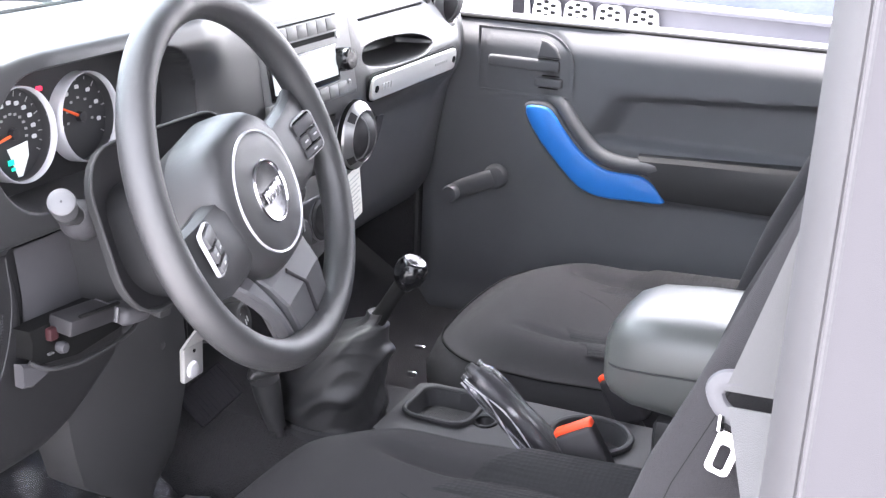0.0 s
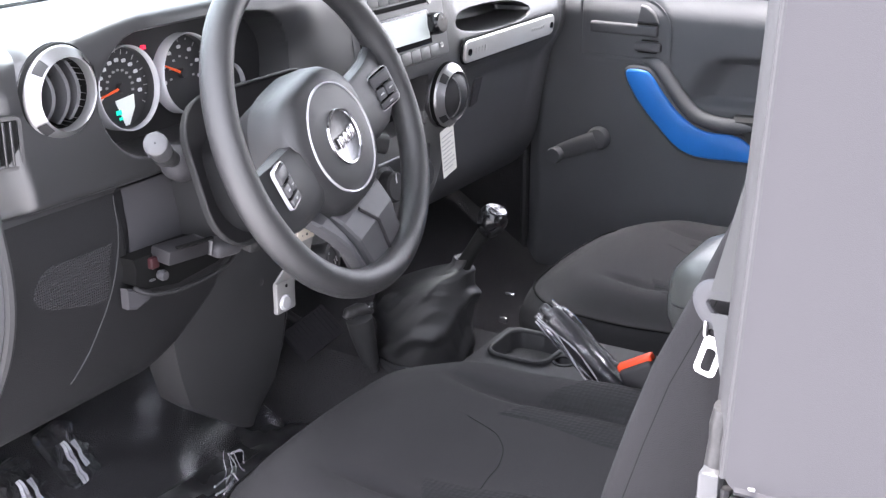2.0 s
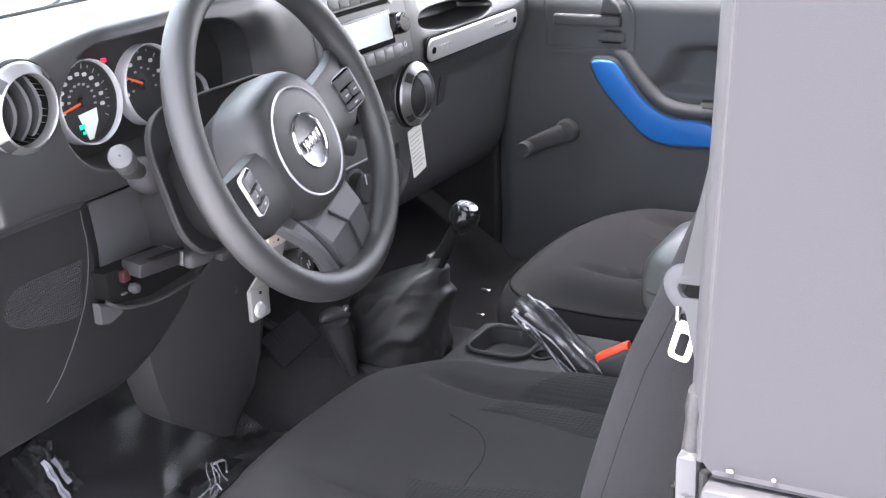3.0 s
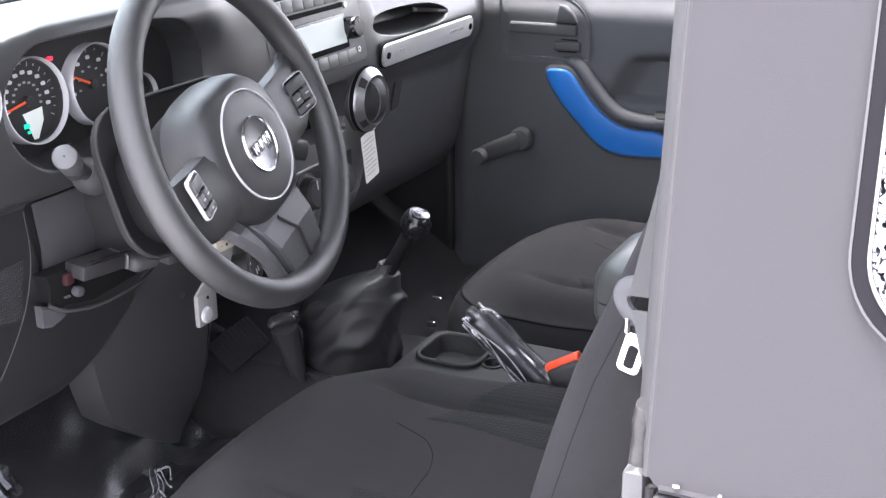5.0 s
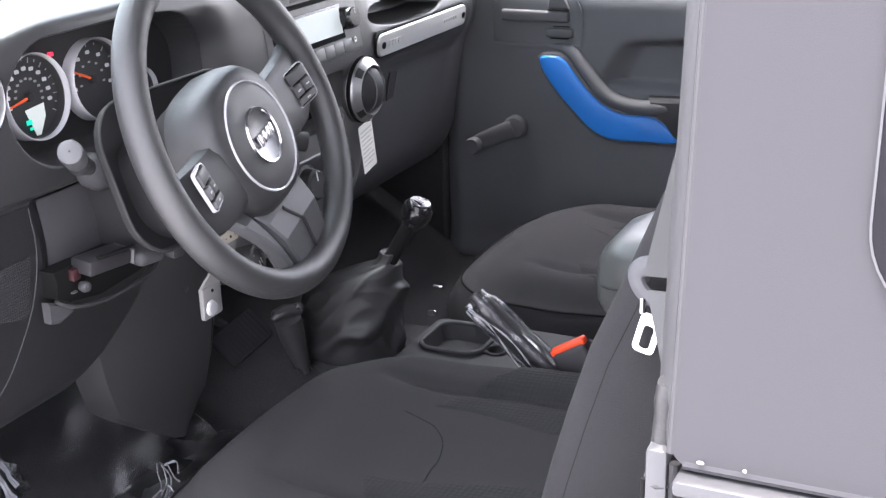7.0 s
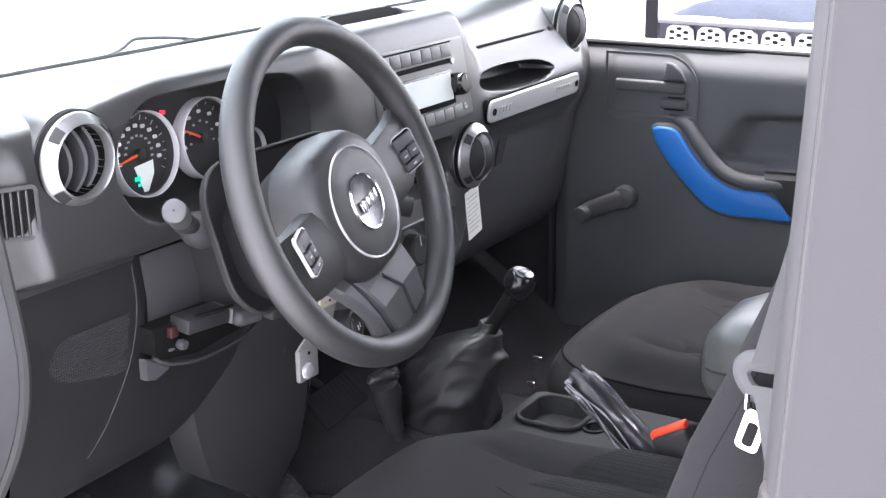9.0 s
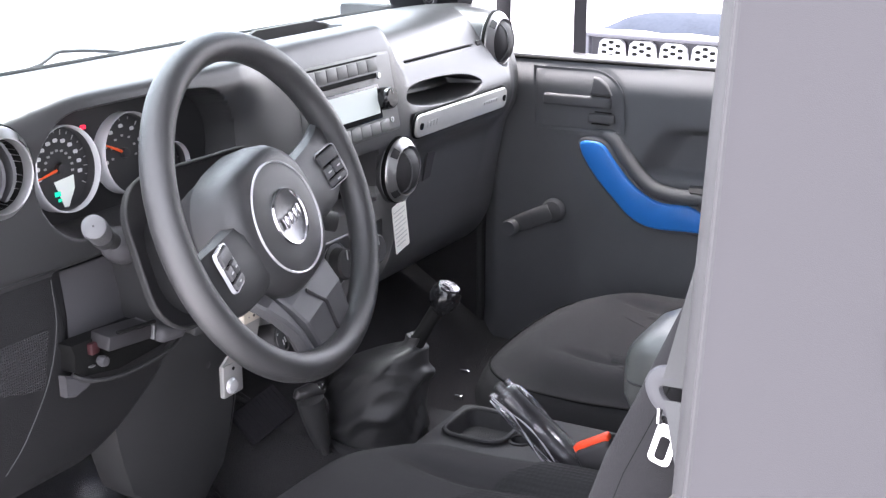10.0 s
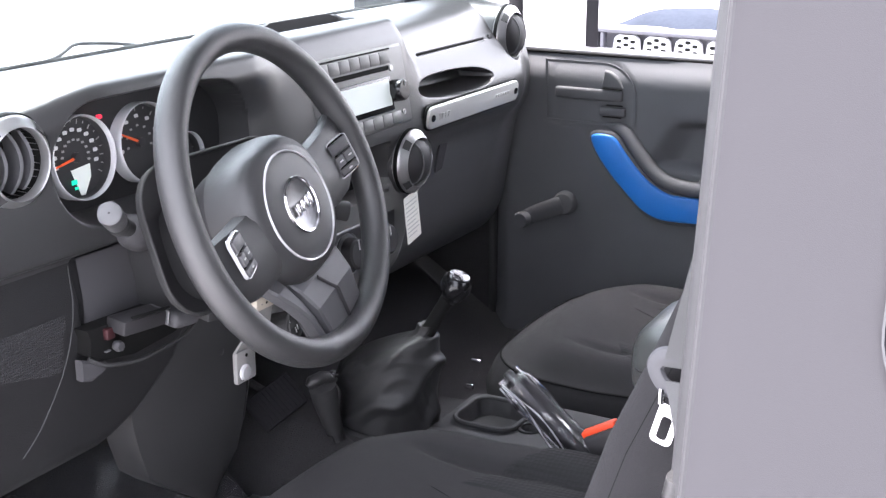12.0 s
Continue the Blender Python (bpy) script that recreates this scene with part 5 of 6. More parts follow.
km = basis((-0.029, 0.531, 0.999), (1, 0, 0), (0, 0.93, 0.36)) @ Matrix.Scale(0.88, 4)
part("knob", lathe([(0.010, -0.028), (0.015, -0.022), (0.0215, -0.012), (0.0245, 0.0), (0.0235, 0.010), (0.019, 0.018), (0.0165, 0.0205), (0.009, 0.0225), (0, 0.0232)], km, 32), GLOSSBLACK, gear, "glossy black ball with shift pattern", sharp=70)
# added metal disc that stands in for the reflection on the black ball
part("knob_sheen", lathe([(0.0172, 0.0185), (0.0165, 0.0212), (0.009, 0.0232), (0, 0.0239)], km, 28), CAPMETAL, gear, "dark metal disc for the sheen on the ball")
for x, y, w, h in ((0, 0, 0.018, 0.0012), (-0.009, 0, 0.0012, 0.013), (-0.003, 0, 0.0012, 0.013), (0.003, 0, 0.0012, 0.013), (0.009, -0.003, 0.0012, 0.007)):
    part("pattern_line", box(B(), (x, y, 0.0232), (w, h, 0.0016), 0, 1, km), BLACK, gear)

transfer = thing("transfer_lever", (-0.105, 0.70, 0.77), "short transfer case lever with chrome-trimmed grip", "gear lever")
part("rod", tube([(-0.115, 0.672, 0.772), (-0.118, 0.676, 0.790), (-0.122, 0.682, 0.815)], 0.007, 10), BLACK, transfer)
part("grip", tube([(-0.117, 0.676, 0.785), (-0.121, 0.680, 0.806), (-0.127, 0.684, 0.836), (-0.132, 0.686, 0.858), (-0.133, 0.686, 0.863)], [0.012, 0.015, 0.0185, 0.0195, 0.012], 16), RUBBER, transfer)
part("grip_cap", tube([(-0.152, 0.697, 0.863), (-0.147, 0.695, 0.867), (-0.132, 0.687, 0.870), (-0.118, 0.679, 0.867), (-0.113, 0.676, 0.862)], [0.004, 0.009, 0.010, 0.009, 0.004], 12), DULLMETAL, transfer, "worn dull cap")
part("grip_button", lathe([(0.007, 0.0), (0.0068, 0.004), (0.004, 0.007), (0, 0.0075)], basis((-0.118, 0.677, 0.871), (1, 0, 0), (0, 1, 0.2)), 14), CHROME, transfer, "bright button")

acc = thing("accelerator_pedal", (-0.12, 0.775, 0.765), "black ribbed rubber accelerator pedal beside the tunnel", "pedal")
am = basis((-0.114, 0.780, 0.808), (0.94, 0.0, 0.10), (-0.02, 0.72, 0.69))
part("pad", box(B(), (0, 0, 0), (0.100, 0.055, 0.010), 0.004, 2, am), PADDED, acc)
for k in range(10):
    part("rib", box(B(), (-0.041 + 0.0091 * k, 0, 0.0050), (0.004, 0.048, 0.002), 0.001, 1, am), PADDED, acc)
part("arm", tube([am @ Vector((0.0, 0.02, -0.004)), am @ Vector((0.0, 0.09, -0.03)), (-0.11, 0.90, 0.93)], 0.007, 8), BLACK, acc)

# ---------------------------------------------------------------- parking brake, still in its film
brake = thing("parking_brake", (-0.09, 0.30, 0.80), "parking brake lever still wrapped in clear film", "parking brake")
b0, b1 = Vector((-0.088, 0.270, 0.786)), Vector((-0.089, 0.414, 0.908))
bd = (b1 - b0).normalized()
part("grip", tube([b0, b0.lerp(b1, 0.2), b0.lerp(b1, 0.5), b0.lerp(b1, 0.8), b0.lerp(b1, 0.95), b1], [0.013, 0.0155, 0.017, 0.017, 0.016, 0.012], 16, flat=0.9), BLACK, brake)
part("button", tube([b1 - bd * 0.002, b1 + bd * 0.010, b1 + bd * 0.012], [0.007, 0.0065, 0.004], 12), RUBBER, brake)
rings = []
side = bd.cross(Vector((1, 0, 0))).normalized()
for i in range(22):
    t = i / 21
    c = b0.lerp(b1, 0.02 + 1.02 * t)
    ring = []
    for k in range(26):
        a = 2 * math.pi * k / 26
        q = 0.0220 * (1 + 0.13 * noise.noise(Vector((math.cos(a) * 2.2, math.sin(a) * 2.2, t * 9))) + 0.05 * math.sin(5 * a + 3 * t))
        if t > 0.93:
            q *= 0.75
        ring.append(c + Vector((1, 0, 0)) * q * math.cos(a) + side * q * math.sin(a))
    rings.append(ring)
part("film", loft(rings, caps=False), FILM, brake, "creased clear plastic film", sharp=20)
# pale lines painted along the clear film as its long highlights
for q, (ca, ce) in enumerate(((0.3, 0.9), (1.5, 1.9), (2.4, 2.9), (3.4, 3.0))):
    line = []
    for i in range(16):
        t = i / 15
        a = ca + (ce - ca) * t + 0.25 * math.sin(7 * t + q)
        line.append(b0.lerp(b1, 0.03 + 0.98 * t) + (Vector((1, 0, 0)) * math.cos(a) + side * math.sin(a)) * 0.0226 * (1 + 0.08 * math.sin(9 * t + 2 * q)))
    part("film_glint", tube(line, [0.0004 + 0.0011 * abs(math.sin(2.1 * i + q)) for i in range(16)], 6), GATHER, brake, "pale line painted for a glint on the film")
tail = [Vector((-0.095, 0.352, 0.846)), Vector((-0.10, 0.345, 0.835)), Vector((-0.098, 0.336, 0.822)), Vector((-0.096, 0.328, 0.812))]
part("film_tail", loft([[p + Vector((0, 0.012 * math.cos(i), 0.004)), p + Vector((-0.01, 0.0, 0.012)), p + Vector((0, -0.010, 0.0)), p + Vector((0.008, 0, -0.006))] for i, p in enumerate(tail)]), FILM, brake, "loose end of film", sharp=20)

# ---------------------------------------------------------------- buckles and belt
def buckle(x, y, z, rz, name="seat_belt_buckle"):
    bk = thing(name, (x, y, z - 0.07), "black seat belt buckle with orange release button", "belt buckle", "belt buckles")
    m = pose(x, y, z, -30, 0, rz)
    part("housing", box(B(), (0, 0, -0.034), (0.026, 0.048, 0.068), 0.006, 3, m), BLACK, bk)
    part("release_button", box(B(), (0.0, 0.0, 0.001), (0.016, 0.048, 0.010), 0.003, 3, m), ORANGE, bk, "orange release button")
    part("stalk", tube([m @ Vector((0, 0, -0.065)), m @ Vector((0, -0.005, -0.10))], 0.008, 8), BLACK, bk)
    return bk


buckle(-0.142, 0.268, 0.889, 4)
buckle(0.118, 0.287, 0.848, -6)

belt = thing("seat_belt", (-0.62, 0.0, 1.05), "grey seat belt hanging with bright metal tongue", "seat belt")
g0 = [Vector((-0.585, 0.047, 1.165)), Vector((-0.600, 0.050, 1.178)), Vector((-0.612, 0.044, 1.190)), Vector((-0.622, 0.030, 1.192))]
part("webbing", loft([[Vector((x - 0.004, y - w, z)), Vector((x, y + w, z - 0.003)), Vector((x + 0.0015, y + w, z - 0.003)), Vector((x - 0.0025, y - w, z))] for x, y, z, w in ((-0.70, -0.055, 1.42, 0.022), (-0.66, -0.020, 1.30, 0.022), (-0.63, 0.006, 1.215, 0.021), (-0.622, 0.014, 1.19, 0.020))]), BELT, belt)
part("webbing", loft([[Vector((x - 0.004, y - w, z)), Vector((x, y + w, z - 0.003)), Vector((x + 0.0015, y + w, z - 0.003)), Vector((x - 0.0025, y - w, z))] for x, y, z, w in ((-0.625, 0.010, 1.18, 0.020), (-0.645, -0.02, 1.08, 0.021), (-0.655, -0.05, 0.95, 0.021), (-0.66, -0.05, 0.80, 0.021))]), BELT, belt)
tg = part("tongue_grip", tube(catmull([(-0.622, 0.022, 1.198), (-0.620, 0.035, 1.194), (-0.618, 0.041, 1.184), (-0.618, 0.034, 1.171), (-0.618, 0.017, 1.163), (-0.618, -0.010, 1.155)], 6), 0.0075, 10, flat=0.5, up=(0, 0, 1)), BELTGUIDE, belt, "moulded grey tongue grip")
tmx = basis((-0.618, 0.030, 1.139), (0.0, -0.95, -0.26), (0.0, -0.26, 0.95))
part("tongue", ring_plate(rrect(0.0180, 0.034, 0.005, 6), rrect(0.0085, 0.020, 0.003, 6, 0.0, -0.003), tmx, 0.003), CHROME, belt, "bright steel tongue")
part("tongue_ear", tube([tmx @ Vector((-0.0085, 0.015, 0.0015)), tmx @ Vector((-0.0115, 0.027, 0.0015))], 0.0028, 8), CHROME, belt)
part("tongue_ear", tube([tmx @ Vector((0.0085, 0.015, 0.0015)), tmx @ Vector((0.0130, 0.024, 0.0015))], 0.0028, 8), CHROME, belt)

# ---------------------------------------------------------------- passenger door
door = thing("passenger_door", (0.74, 0.40, 0.60), "closed passenger door with black plastic inner panel", "door")
DX = 0.697
ys_, zs_ = np.linspace(-0.03, 0.845, 150), np.linspace(0.60, 1.215, 110)


def door_point(y, z):
    x = DX
    # shallow upper pad, hollow pocket, armrest shelf
    x -= 0.006 * smooth(1.10, 1.125, z) * (1 - smooth(0.40, 0.54, y))
    fold = 1.104 + 0.07 * (0.48 - y)
    hollow = smooth(1.015, 1.035, z) * (1 - smooth(fold - 0.012, fold + 0.004, z)) * (1 - smooth(0.47, 0.53, y + (z - 1.03) * 0.6))
    x += 0.030 * hollow
    arm_ = smooth(0.925, 0.94, z) * (1 - smooth(0.995, 1.02, z)) * (1 - smooth(0.33, 0.40, y))
    x -= 0.016 * arm_
    x += 0.008 * smooth(0.985, 1.012, z) * arm_
    # handle bezel hollow
    x += 0.005 * inside(y - 0.637, z - 1.145, 0.176, 0.122, 0.020, 0.006) * smooth(-0.004, 0.002, 0.062 - math.hypot(min(y - 0.612, 0), max(z - 1.143, 0)))
    x -= 0.010 * (1 - smooth(0.66, 0.72, z))
    x += 0.02 * smooth(0.80, 0.845, y)
    x += 0.027 * smooth(1.160, 1.222, z) ** 1.6
    return Vector((x, y, z))


part("inner_panel", loft([[door_point(y, z) for y in ys_] for z in zs_], closed=False), PANEL, door, sharp=50)
part("shell", sheet(0.736, 0.79, -0.03, 0.845, 0.58, 1.206, 0.012), PAINT, door, "silver outer shell")
part("belt_seal", tube([(0.722, y, 1.2165) for y in (-0.02, 0.3, 0.6, 0.84)], 0.0032, 8), HOLE, door, "window seal")
part("belt_trim", sheet(0.7265, 0.785, -0.03, 0.845, 1.2065, 1.222, 0.004), PAINT, door, "pale sill of the window")
# blue pull strip with a black surround
outl = [(0.628, 1.072), (0.604, 1.077), (0.581, 1.071), (0.556, 1.041), (0.527, 1.009), (0.498, 0.988), (0.465, 0.976), (0.404, 0.973), (0.363, 0.933), (0.420, 0.928), (0.470, 0.926), (0.502, 0.931), (0.529, 0.945), (0.556, 0.970), (0.593, 1.008), (0.621, 1.047)]
sm_ = catmull([(y, z, 0) for y, z in outl], 4, closed=True)
dm = basis((0, 0, 0), (0, 1, 0), (0, 0, 1))
dm.translation = Vector((0.703, 0, 0))
flip = Matrix.Diagonal((1, 1, -1, 1))


def swell(pts, d):
    """An outline moved outward by d."""
    out, n = [], len(pts)
    for i in range(n):
        t = (pts[(i + 1) % n] - pts[i - 1]).normalized()
        out.append((pts[i].x + t.y * d, pts[i].y - t.x * d))
    return out


area = sum(sm_[i].x * sm_[(i + 1) % len(sm_)].y - sm_[(i + 1) % len(sm_)].x * sm_[i].y for i in range(len(sm_)))
sg = 1 if area > 0 else -1
grip = part("pull_handle", plate(swell(sm_, sg * 0.006), dm @ flip, 0.018, 0.006, 3), PANEL, door, "moulded black pull handle")
part("blue_strip", plate([(p.x, p.y) for p in sm_], dm @ flip, 0.023, 0.005, 3), BLUE, grip, "bright blue painted insert")
# raised rim above the blue strip that runs into the armrest
rimc = catmull([(0.706, 0.605, 1.092), (0.700, 0.568, 1.082), (0.694, 0.540, 1.050), (0.690, 0.510, 1.018), (0.687, 0.480, 0.999), (0.685, 0.44, 0.992), (0.684, 0.40, 0.993), (0.690, 0.37, 0.992)], 6)
part("handle_rim", tube(rimc, [0.006 + 0.008 * smooth(0, 6, i) for i in range(len(rimc))], 12), PANEL, grip, "rounded grip above the blue insert")
AROWS = ((0.703, 0.936), (0.681, 0.938), (0.676, 0.945), (0.673, 0.98), (0.674, 1.004), (0.680, 1.011), (0.709, 1.013))
part("arm_cap", loft([[(x, y - 0.74 * (0.975 - z) * f, z + 0.012 * (1 - f) * (z - 0.936) / 0.077) for x, z in AROWS] for y, f in ((0.391, 1.0), (0.386, 1.0), (0.30, 0.6), (0.15, 0.1), (-0.028, 0.0))]), RUBBER, door, "dark padded armrest")
# inside handle, its frame rounded wide at one corner
def bezel(g):
    pts = [(0.727 + g, 1.092 - g), (0.727 + g, 1.205 + g)]
    for k in range(9):
        a = radians(90 + 90 * k / 8)
        pts.append((0.612 + (0.062 + g) * math.cos(a), 1.143 + (0.062 + g) * math.sin(a)))
    pts.append((0.550 - g, 1.092 - g))
    return pts


hb = part("handle_bezel", ring_plate(bezel(0.002), bezel(-0.003), Matrix.Translation((-0.0072, 0, 0)) @ dm @ flip, 0.0022), PANEL, door, "frame of the inside handle")
part("latch_lever", box(B(), (0.7005, 0.643, 1.146), (0.014, 0.134, 0.021), 0.005, 3), CRANK, hb, "flat inside latch lever")
part("lock_knob", box(B(), (0.7015, 0.5945, 1.1165), (0.014, 0.052, 0.017), 0.004, 3), CRANK, hb)
part("latch_block", plate([(0.618, 1.1605), (0.612, 1.192), (0.600, 1.190), (0.584, 1.178), (0.575, 1.1605)], Matrix.Translation((0.0035, 0, 0)) @ dm @ flip, 0.010, 0.004, 3), CRANK, hb)
# dark strips stand in for the shade between the handle's parts
for ya, yb, zc in ((0.616, 0.577, 1.1585), (0.606, 0.574, 1.1290), (0.612, 0.576, 1.1068)):
    part("shadow_gap", box(B(), (0.6965, (ya + yb) / 2, zc), (0.006, ya - yb, 0.0014), 0.0004, 1), HOLE, hb)
# window crank
cm = basis((0.690, 0.680, 0.935), (0, 1, 0), (0, 0, 1)) @ flip
crank = part("window_crank", lathe([(0.023, -0.004), (0.023, 0.006), (0.019, 0.012), (0.010, 0.014), (0, 0.0145)], cm, 24), CRANK, door, "window crank")
part("crank_arm", tube([(0.680, 0.682, 0.934), (0.676, 0.70, 0.926), (0.672, 0.735, 0.910), (0.670, 0.752, 0.902)], [0.016, 0.0175, 0.0170, 0.015], 14, flat=0.45), CRANK, crank)
part("crank_knob", lathe([(0.013, 0.0), (0.0155, 0.005), (0.0165, 0.016), (0.014, 0.024), (0, 0.026)], basis((0.668, 0.754, 0.900), (0, 1, 0), (0, 0, 1)) @ flip, 18), PANEL, crank)
# joint line down the front of the panel
part("front_edge", tube([(0.706, 0.842, 0.62), (0.704, 0.842, 0.95), (0.704, 0.842, 1.205)], 0.008, 8), RUBBER, door)

# ---------------------------------------------------------------- outside mirror
mir = thing("door_mirror", (0.98, 0.86, 1.15), "square black-backed door mirror on the passenger door", "mirror")
mm = basis((0.940, 0.814, 1.258), (0.89, -0.45, 0), (0, 0, 1))
part("housing", loft([[mm @ Vector((x * k, y * k, d)) for x, y in rrect(0.206, 0.200, 0.02, 5)] for k, d in ((0.98, 0.010), (1.0, 0.0), (0.95, -0.04), (0.75, -0.065))]), PADDED, mir)
part("mirror_glass", plate(rrect(0.164, 0.186, 0.016, 5, -0.018, 0.0), mm @ Matrix.Translation((0, 0, 0.0105)), 0.002, 0), CHROME, mir, "mirror glass")
part("arm", tube([(0.92, 0.850, 1.17), (0.87, 0.86, 1.14), (0.79, 0.85, 1.13)], 0.018, 10), PADDED, mir)

# ---------------------------------------------------------------- foot well
ped = thing("foot_pedal", (-0.483, 0.93, 0.68), "foot pedal in torn clear wrapping", "pedal", "pedals")
pm_ = basis((-0.483, 0.915, 0.745), (0.95, 0.2, 0), (0, 0.62, 0.78))
part("pad", box(B(), (0, 0, 0), (0.052, 0.085, 0.014), 0.006, 2, pm_), RUBBER, ped)
part("arm", tube([pm_ @ Vector((0, 0.03, -0.01)), pm_ @ Vector((0, 0.10, -0.03)), (-0.483, 1.08, 0.98)], 0.008, 8), BLACK, ped)
part("film", loft([[pm_ @ Vector((x0 + 0.008 * math.sin(4 * i + j * 1.7), -0.045 + 0.012 * i, 0.010 + 0.006 * math.sin(3 * i + 2 * j))) for j, x0 in enumerate((-0.030, -0.018, -0.006, 0.006, 0.018, 0.030))] for i in range(8)], closed=False), WRAP, ped, "torn clear film", sharp=80)
for q, (xa, ya, n_, w) in enumerate(((-0.014, -0.046, 9, 0.0105), (0.006, -0.030, 6, 0.0060))):
    rows_f = []
    for i in range(n_):
        wob = 0.0016 * math.sin(2.1 * i + q)
        ww_ = w * (0.75 + 0.25 * math.sin(1.4 * i + q))
        rows_f.append([pm_ @ Vector((xa + 0.0012 * i + ww_ * u, ya + 0.0075 * i, 0.0155 + wob + h)) for u, h in ((-0.5, 0.0), (-0.2, 0.0022), (0.15, 0.0012), (0.5, 0.0030), (0.5, 0.0014), (0.0, -0.0008), (-0.5, -0.0012))])
    part("film_fold", loft(rows_f), GATHER, ped, "bright fold of the film", sharp=25)
copy_thing(ped, pose(-0.572, 0.915, 0.672))
mat_ = thing("floor_mat", (-0.34, 0.72, 0.662), "dark rubber floor mat under crumpled clear film", "floor mat")
part("mat", box(B(), (-0.39, 0.66, 0.669), (0.44, 0.40, 0.012), 0.005), RUBBER, mat_)
bmf = B()
nx, ny = 26, 36
grid = [[bmf.verts.new((-0.60 + 0.42 * i / nx, 0.56 + 0.43 * j / ny, 0.690 + 0.643 * max(0.43 * j / ny - 0.24, 0) + 0.010 * noise.noise(Vector((i * 0.42, j * 0.42, 0))) + 0.008 * abs(noise.noise(Vector((i * 0.21, j * 0.35, 4)))))) for j in range(ny + 1)] for i in range(nx + 1)]
for i in range(nx):
    for j in range(ny):
        bmf.faces.new((grid[i][j], grid[i + 1][j], grid[i + 1][j + 1], grid[i][j + 1]))
part("film", bmf, MATFILM, mat_, "crumpled clear film", sharp=25)
STRANDS = (((-0.306, 0.787), (-0.327, 0.769), (-0.346, 0.750), (-0.378, 0.733), (-0.413, 0.723)), ((-0.309, 0.778), (-0.322, 0.757), (-0.334, 0.740)), ((-0.353, 0.735), (-0.352, 0.745), (-0.372, 0.739)), ((-0.312, 0.792), (-0.334, 0.774), (-0.352, 0.756), (-0.390, 0.744)), ((-0.346, 0.750), (-0.365, 0.745), (-0.385, 0.728)), ((-0.306, 0.790), (-0.300, 0.770), (-0.322, 0.750)), ((-0.318, 0.780), (-0.330, 0.757), (-0.352, 0.742), (-0.402, 0.718)))
for q, st_ in enumerate(STRANDS):
    line = catmull([(x, y, 0.700 + 0.006 * math.sin(2.3 * q + 1.9 * i)) for i, (x, y) in enumerate(st_)], 6)
    part("film_fold", tube(line, [0.0006 + 0.0018 * abs(math.sin(1.3 * i + q)) for i in range(len(line))], 6, flat=0.5), GATHER, mat_, "gathered edge of the film")

# ---------------------------------------------------------------- wiper, outside things
wip = thing("windscreen_wiper", (-0.15, 1.07, 1.29), "black windscreen wiper resting on the cowl", "wiper")
part("arm", tube(catmull([(-0.25, 1.062, 1.292), (-0.205, 1.06, 1.300), (-0.174, 1.06, 1.312), (-0.145, 1.06, 1.311), (-0.10, 1.06, 1.306), (-0.05, 1.06, 1.298)], 5), 0.0028, 8), BLACK, wip)
part("blade", tube([(-0.26, 1.055, 1.286), (-0.1, 1.052, 1.288), (0.06, 1.05, 1.287)], 0.003, 8), BLACK, wip)

# two chrome bits added where white highlights show near the tunnel
clips = thing("highlight_bits", (0.13, 0.585, 0.77), "small chrome bits put in for highlights beside the passenger seat", "clip")
part("clip", box(B(), (0.13, 0.581, 0.825), (0.006, 0.016, 0.005), 0.001, 2), CHROME, clips)
part("clip", box(B(), (0.13, 0.592, 0.780), (0.006, 0.014, 0.009), 0.002, 2), CHROME, clips)

trailer = thing("utility_trailer", (4.0, 1.9588, 0), "pale utility trailer with perforated sides and a grey tarp", "trailer")
TX = 4.0
for k in range(5):
    y = 1.812 - 0.150 * k
    pnl = part("side_panel", plate([(y + 0.94 * px, 0.685 + py) for px, py in ((-0.068, -0.11), (0.068, -0.11), (0.071, 0.08), (0.064, 0.125), (0.042, 0.142), (-0.042, 0.142), (-0.064, 0.125), (-0.071, 0.08))], basis((TX + 0.01, 0, 0), (0, 1, 0), (0, 0, 1)) @ flip, 0.02, 0.004), WHITESTEEL, trailer, "white perforated panel")
    for i in range(3):
        for j in range(6):
            hy, hz = y - 0.034 + 0.034 * i, 0.812 - 0.030 * j - (0.015 if i != 1 else 0)
            part("hole", plate(rrect(0.026, 0.015, 0.007, 3, hy, hz), basis((TX - 0.0115, 0, 0), (0, 1, 0), (0, 0, 1)) @ flip, 0.002, 0), HOLE, pnl)
part("back_sheet", box(B(), (TX + 0.04, 1.14, 0.675), (0.01, 1.66, 0.33), 0.002), GALV, trailer)
part("top_rail", sheet(TX - 0.03, TX + 0.03, 0.3, 1.975, 0.834, 0.853, 0.006), GALV, trailer)
part("low_rail", sheet(TX - 0.03, TX + 0.03, 0.3, 1.975, 0.50, 0.545, 0.008), GALV, trailer)
for y in (1.955, 1.925):
    part("corner_post", sheet(TX - 0.03, TX + 0.012, y - 0.008, y + 0.008, 0.30, 0.834, 0.003), GALV, trailer)
part("deck", sheet(TX, TX + 1.6, 0.3, 1.975, 0.42, 0.50, 0.01), GALV, trailer)
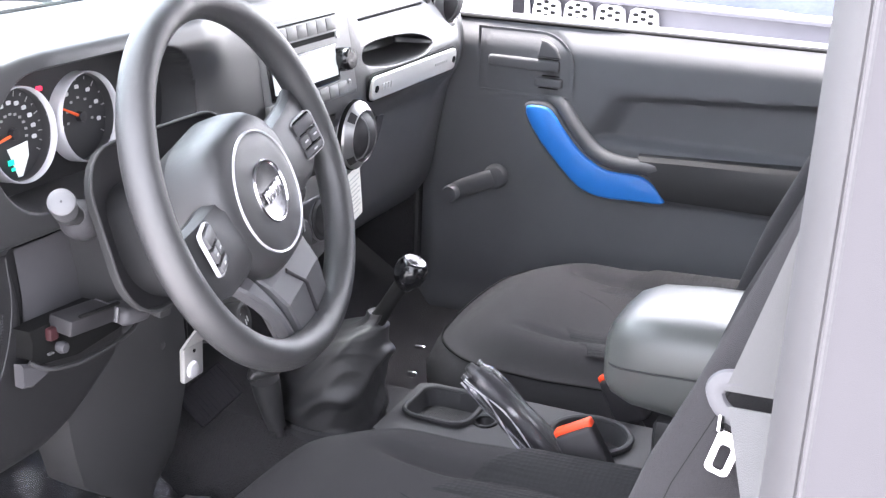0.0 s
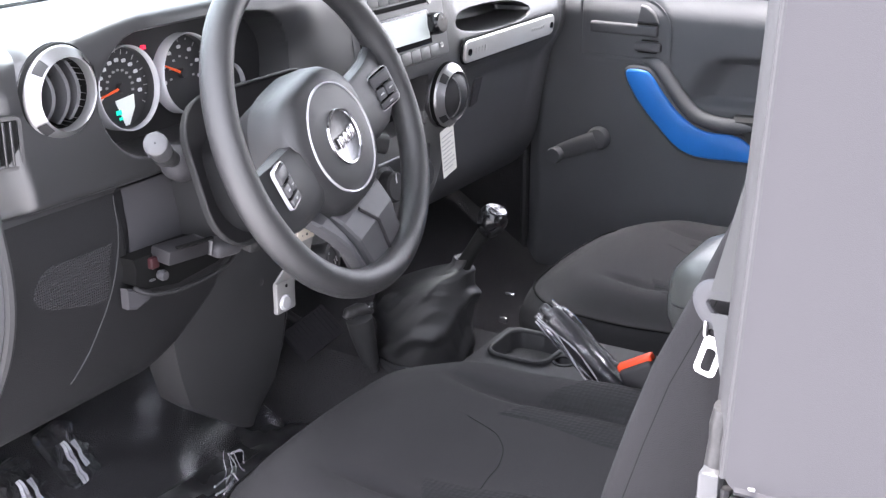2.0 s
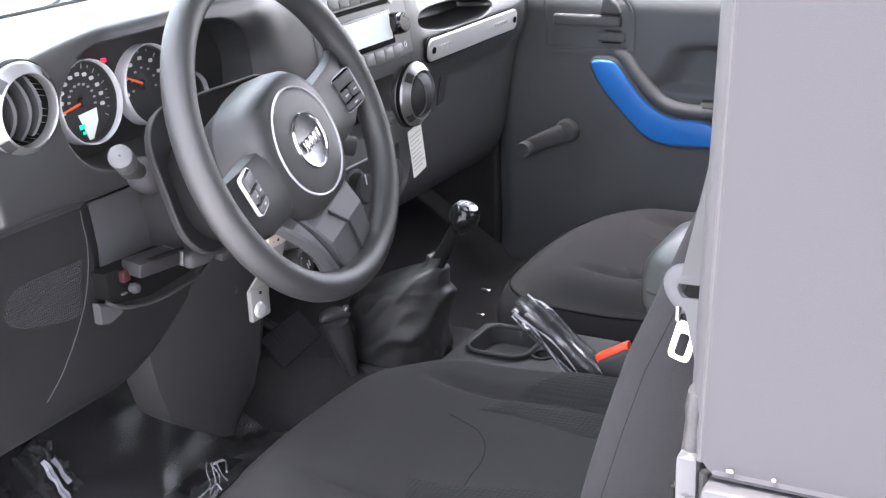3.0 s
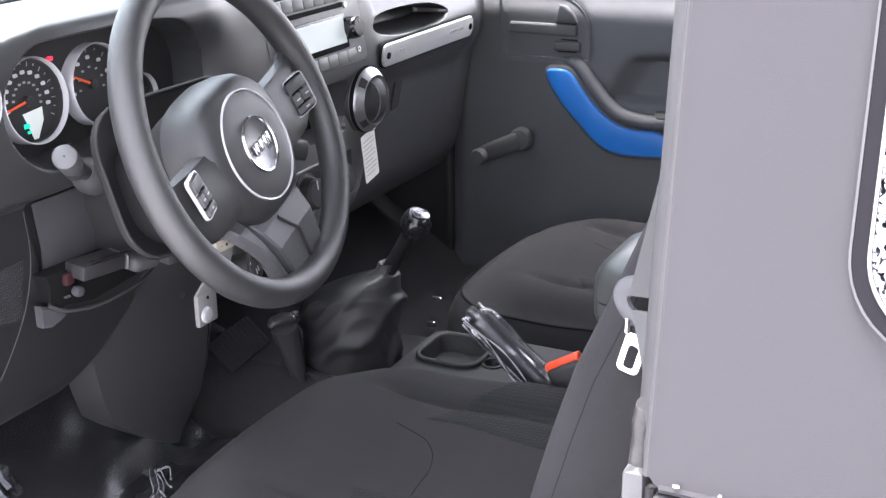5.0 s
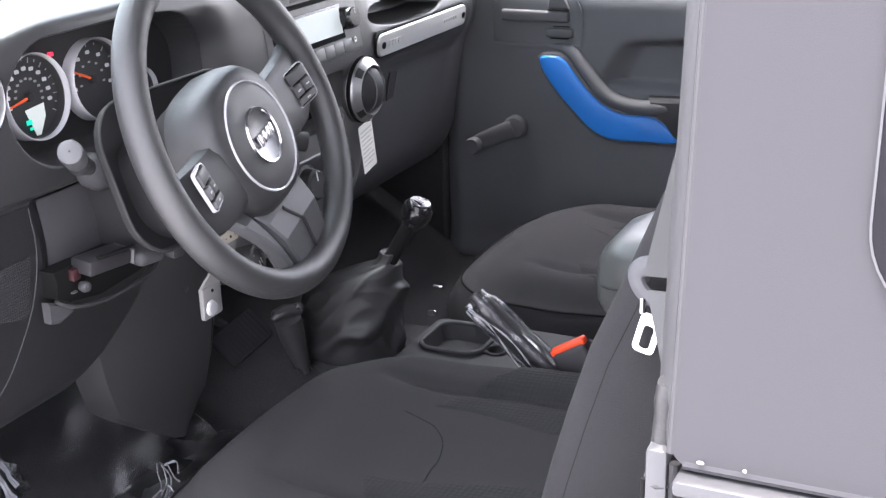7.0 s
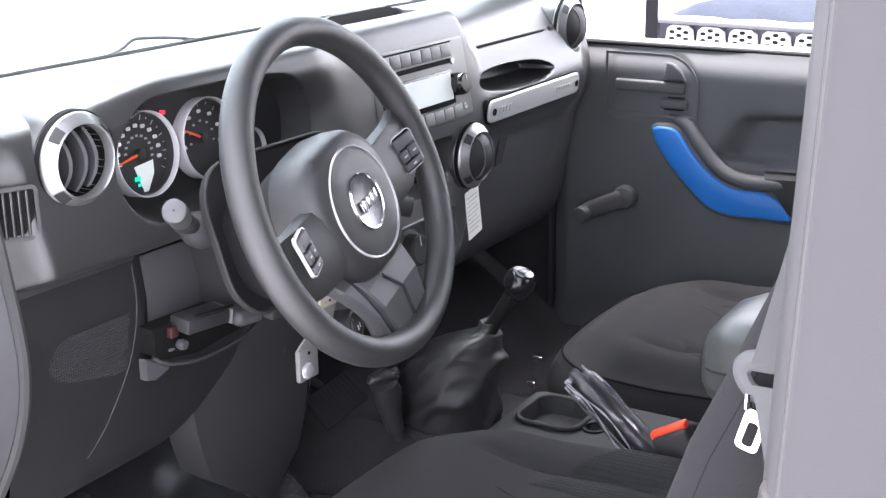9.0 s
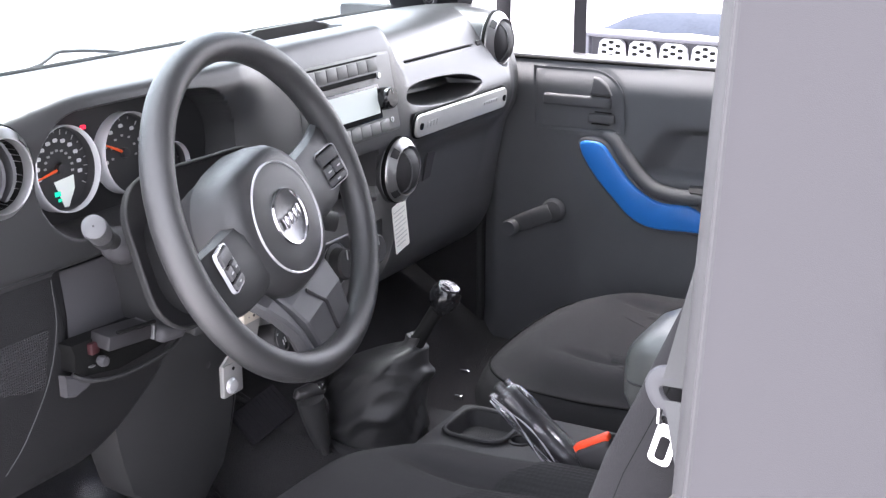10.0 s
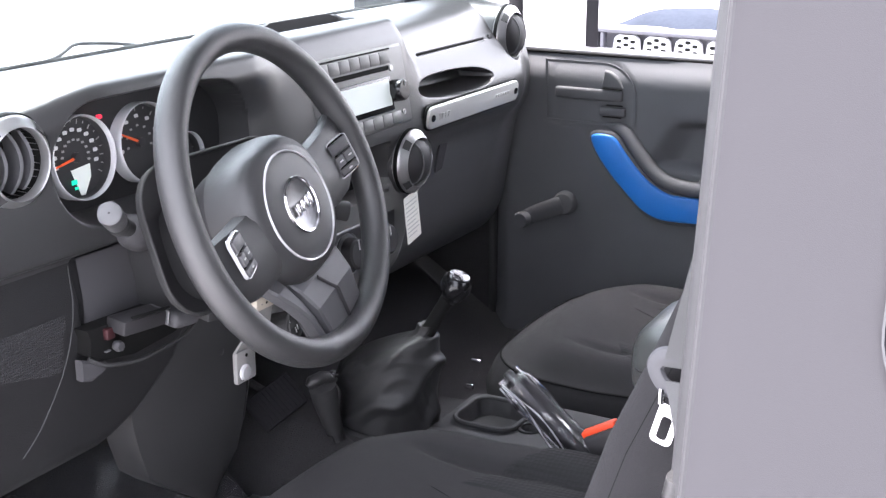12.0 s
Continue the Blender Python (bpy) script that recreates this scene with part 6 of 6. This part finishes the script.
for y in (0.9, 1.5):
    part("wheel", lathe([(0.30, -0.09), (0.32, -0.05), (0.32, 0.05), (0.30, 0.09), (0.17, 0.09), (0.16, 0.05), (0.0, 0.05)], basis((TX + 0.15, y * 0.8, 0.32), (0, 1, 0), (0, 0, 1)), 28), RUBBER, trailer)
bmt = B()
nx, ny = 8, 20
grid = [[bmt.verts.new((TX + 0.05 + 0.55 * i / nx, 0.35 + 1.56 * j / ny, 0.864 + 0.058 * math.sin(math.pi * i / nx) ** 0.5 * smooth(0, 1.6, ny - j + 0.01) + 0.012 * noise.noise(Vector((i * 0.9, j * 0.6, 1))))) for j in range(ny + 1)] for i in range(nx + 1)]
for i in range(nx):
    for j in range(ny):
        bmt.faces.new((grid[i][j], grid[i + 1][j], grid[i + 1][j + 1], grid[i][j + 1]))
part("tarp", bmt, TARP, trailer, "sagging grey-blue tarp")
trailer.rotation_euler = (0, 0, radians(-4.9))

bmb = B()
nx, ny = 60, 24
va, vp = Vector((0.81, 0.585, 0)), Vector((0.585, -0.81, 0))


def bank_point(i, j):
    u, v = -1.5 + 3.0 * i / nx, -0.9 + 2.6 * j / ny
    h = 0.75 * max(1 - (u / 1.5) ** 4, 0) * smooth(-0.9, 0.1, v) * (1 - smooth(1.0, 1.7, v))
    h *= 0.7 + 0.6 * noise.noise(Vector((u * 2.2, v * 2.2, 3))) + 0.25 * noise.noise(Vector((u * 7, v * 7, 1)))
    p = Vector((13.2, 9.0, -0.03)) + vp * u + va * v
    return p + Vector((0, 0, h))


grid = [[bmb.verts.new(bank_point(i, j)) for j in range(ny + 1)] for i in range(nx + 1)]
for i in range(nx):
    for j in range(ny):
        bmb.faces.new((grid[i][j], grid[i + 1][j], grid[i + 1][j + 1], grid[i][j + 1]))
single("shrub_bank", bmb, ROCK, "dark rough bank with shrubs beyond the bonnet", "bank", kind="stuff")

pole = thing("sign_post", (12.4, 8.6, 0), "thin pale metal post beyond the bonnet", "post")
part("post", tube([(12.4, 8.6, 0), (12.4, 8.6, 2.6)], 0.03, 10), GALV, pole)
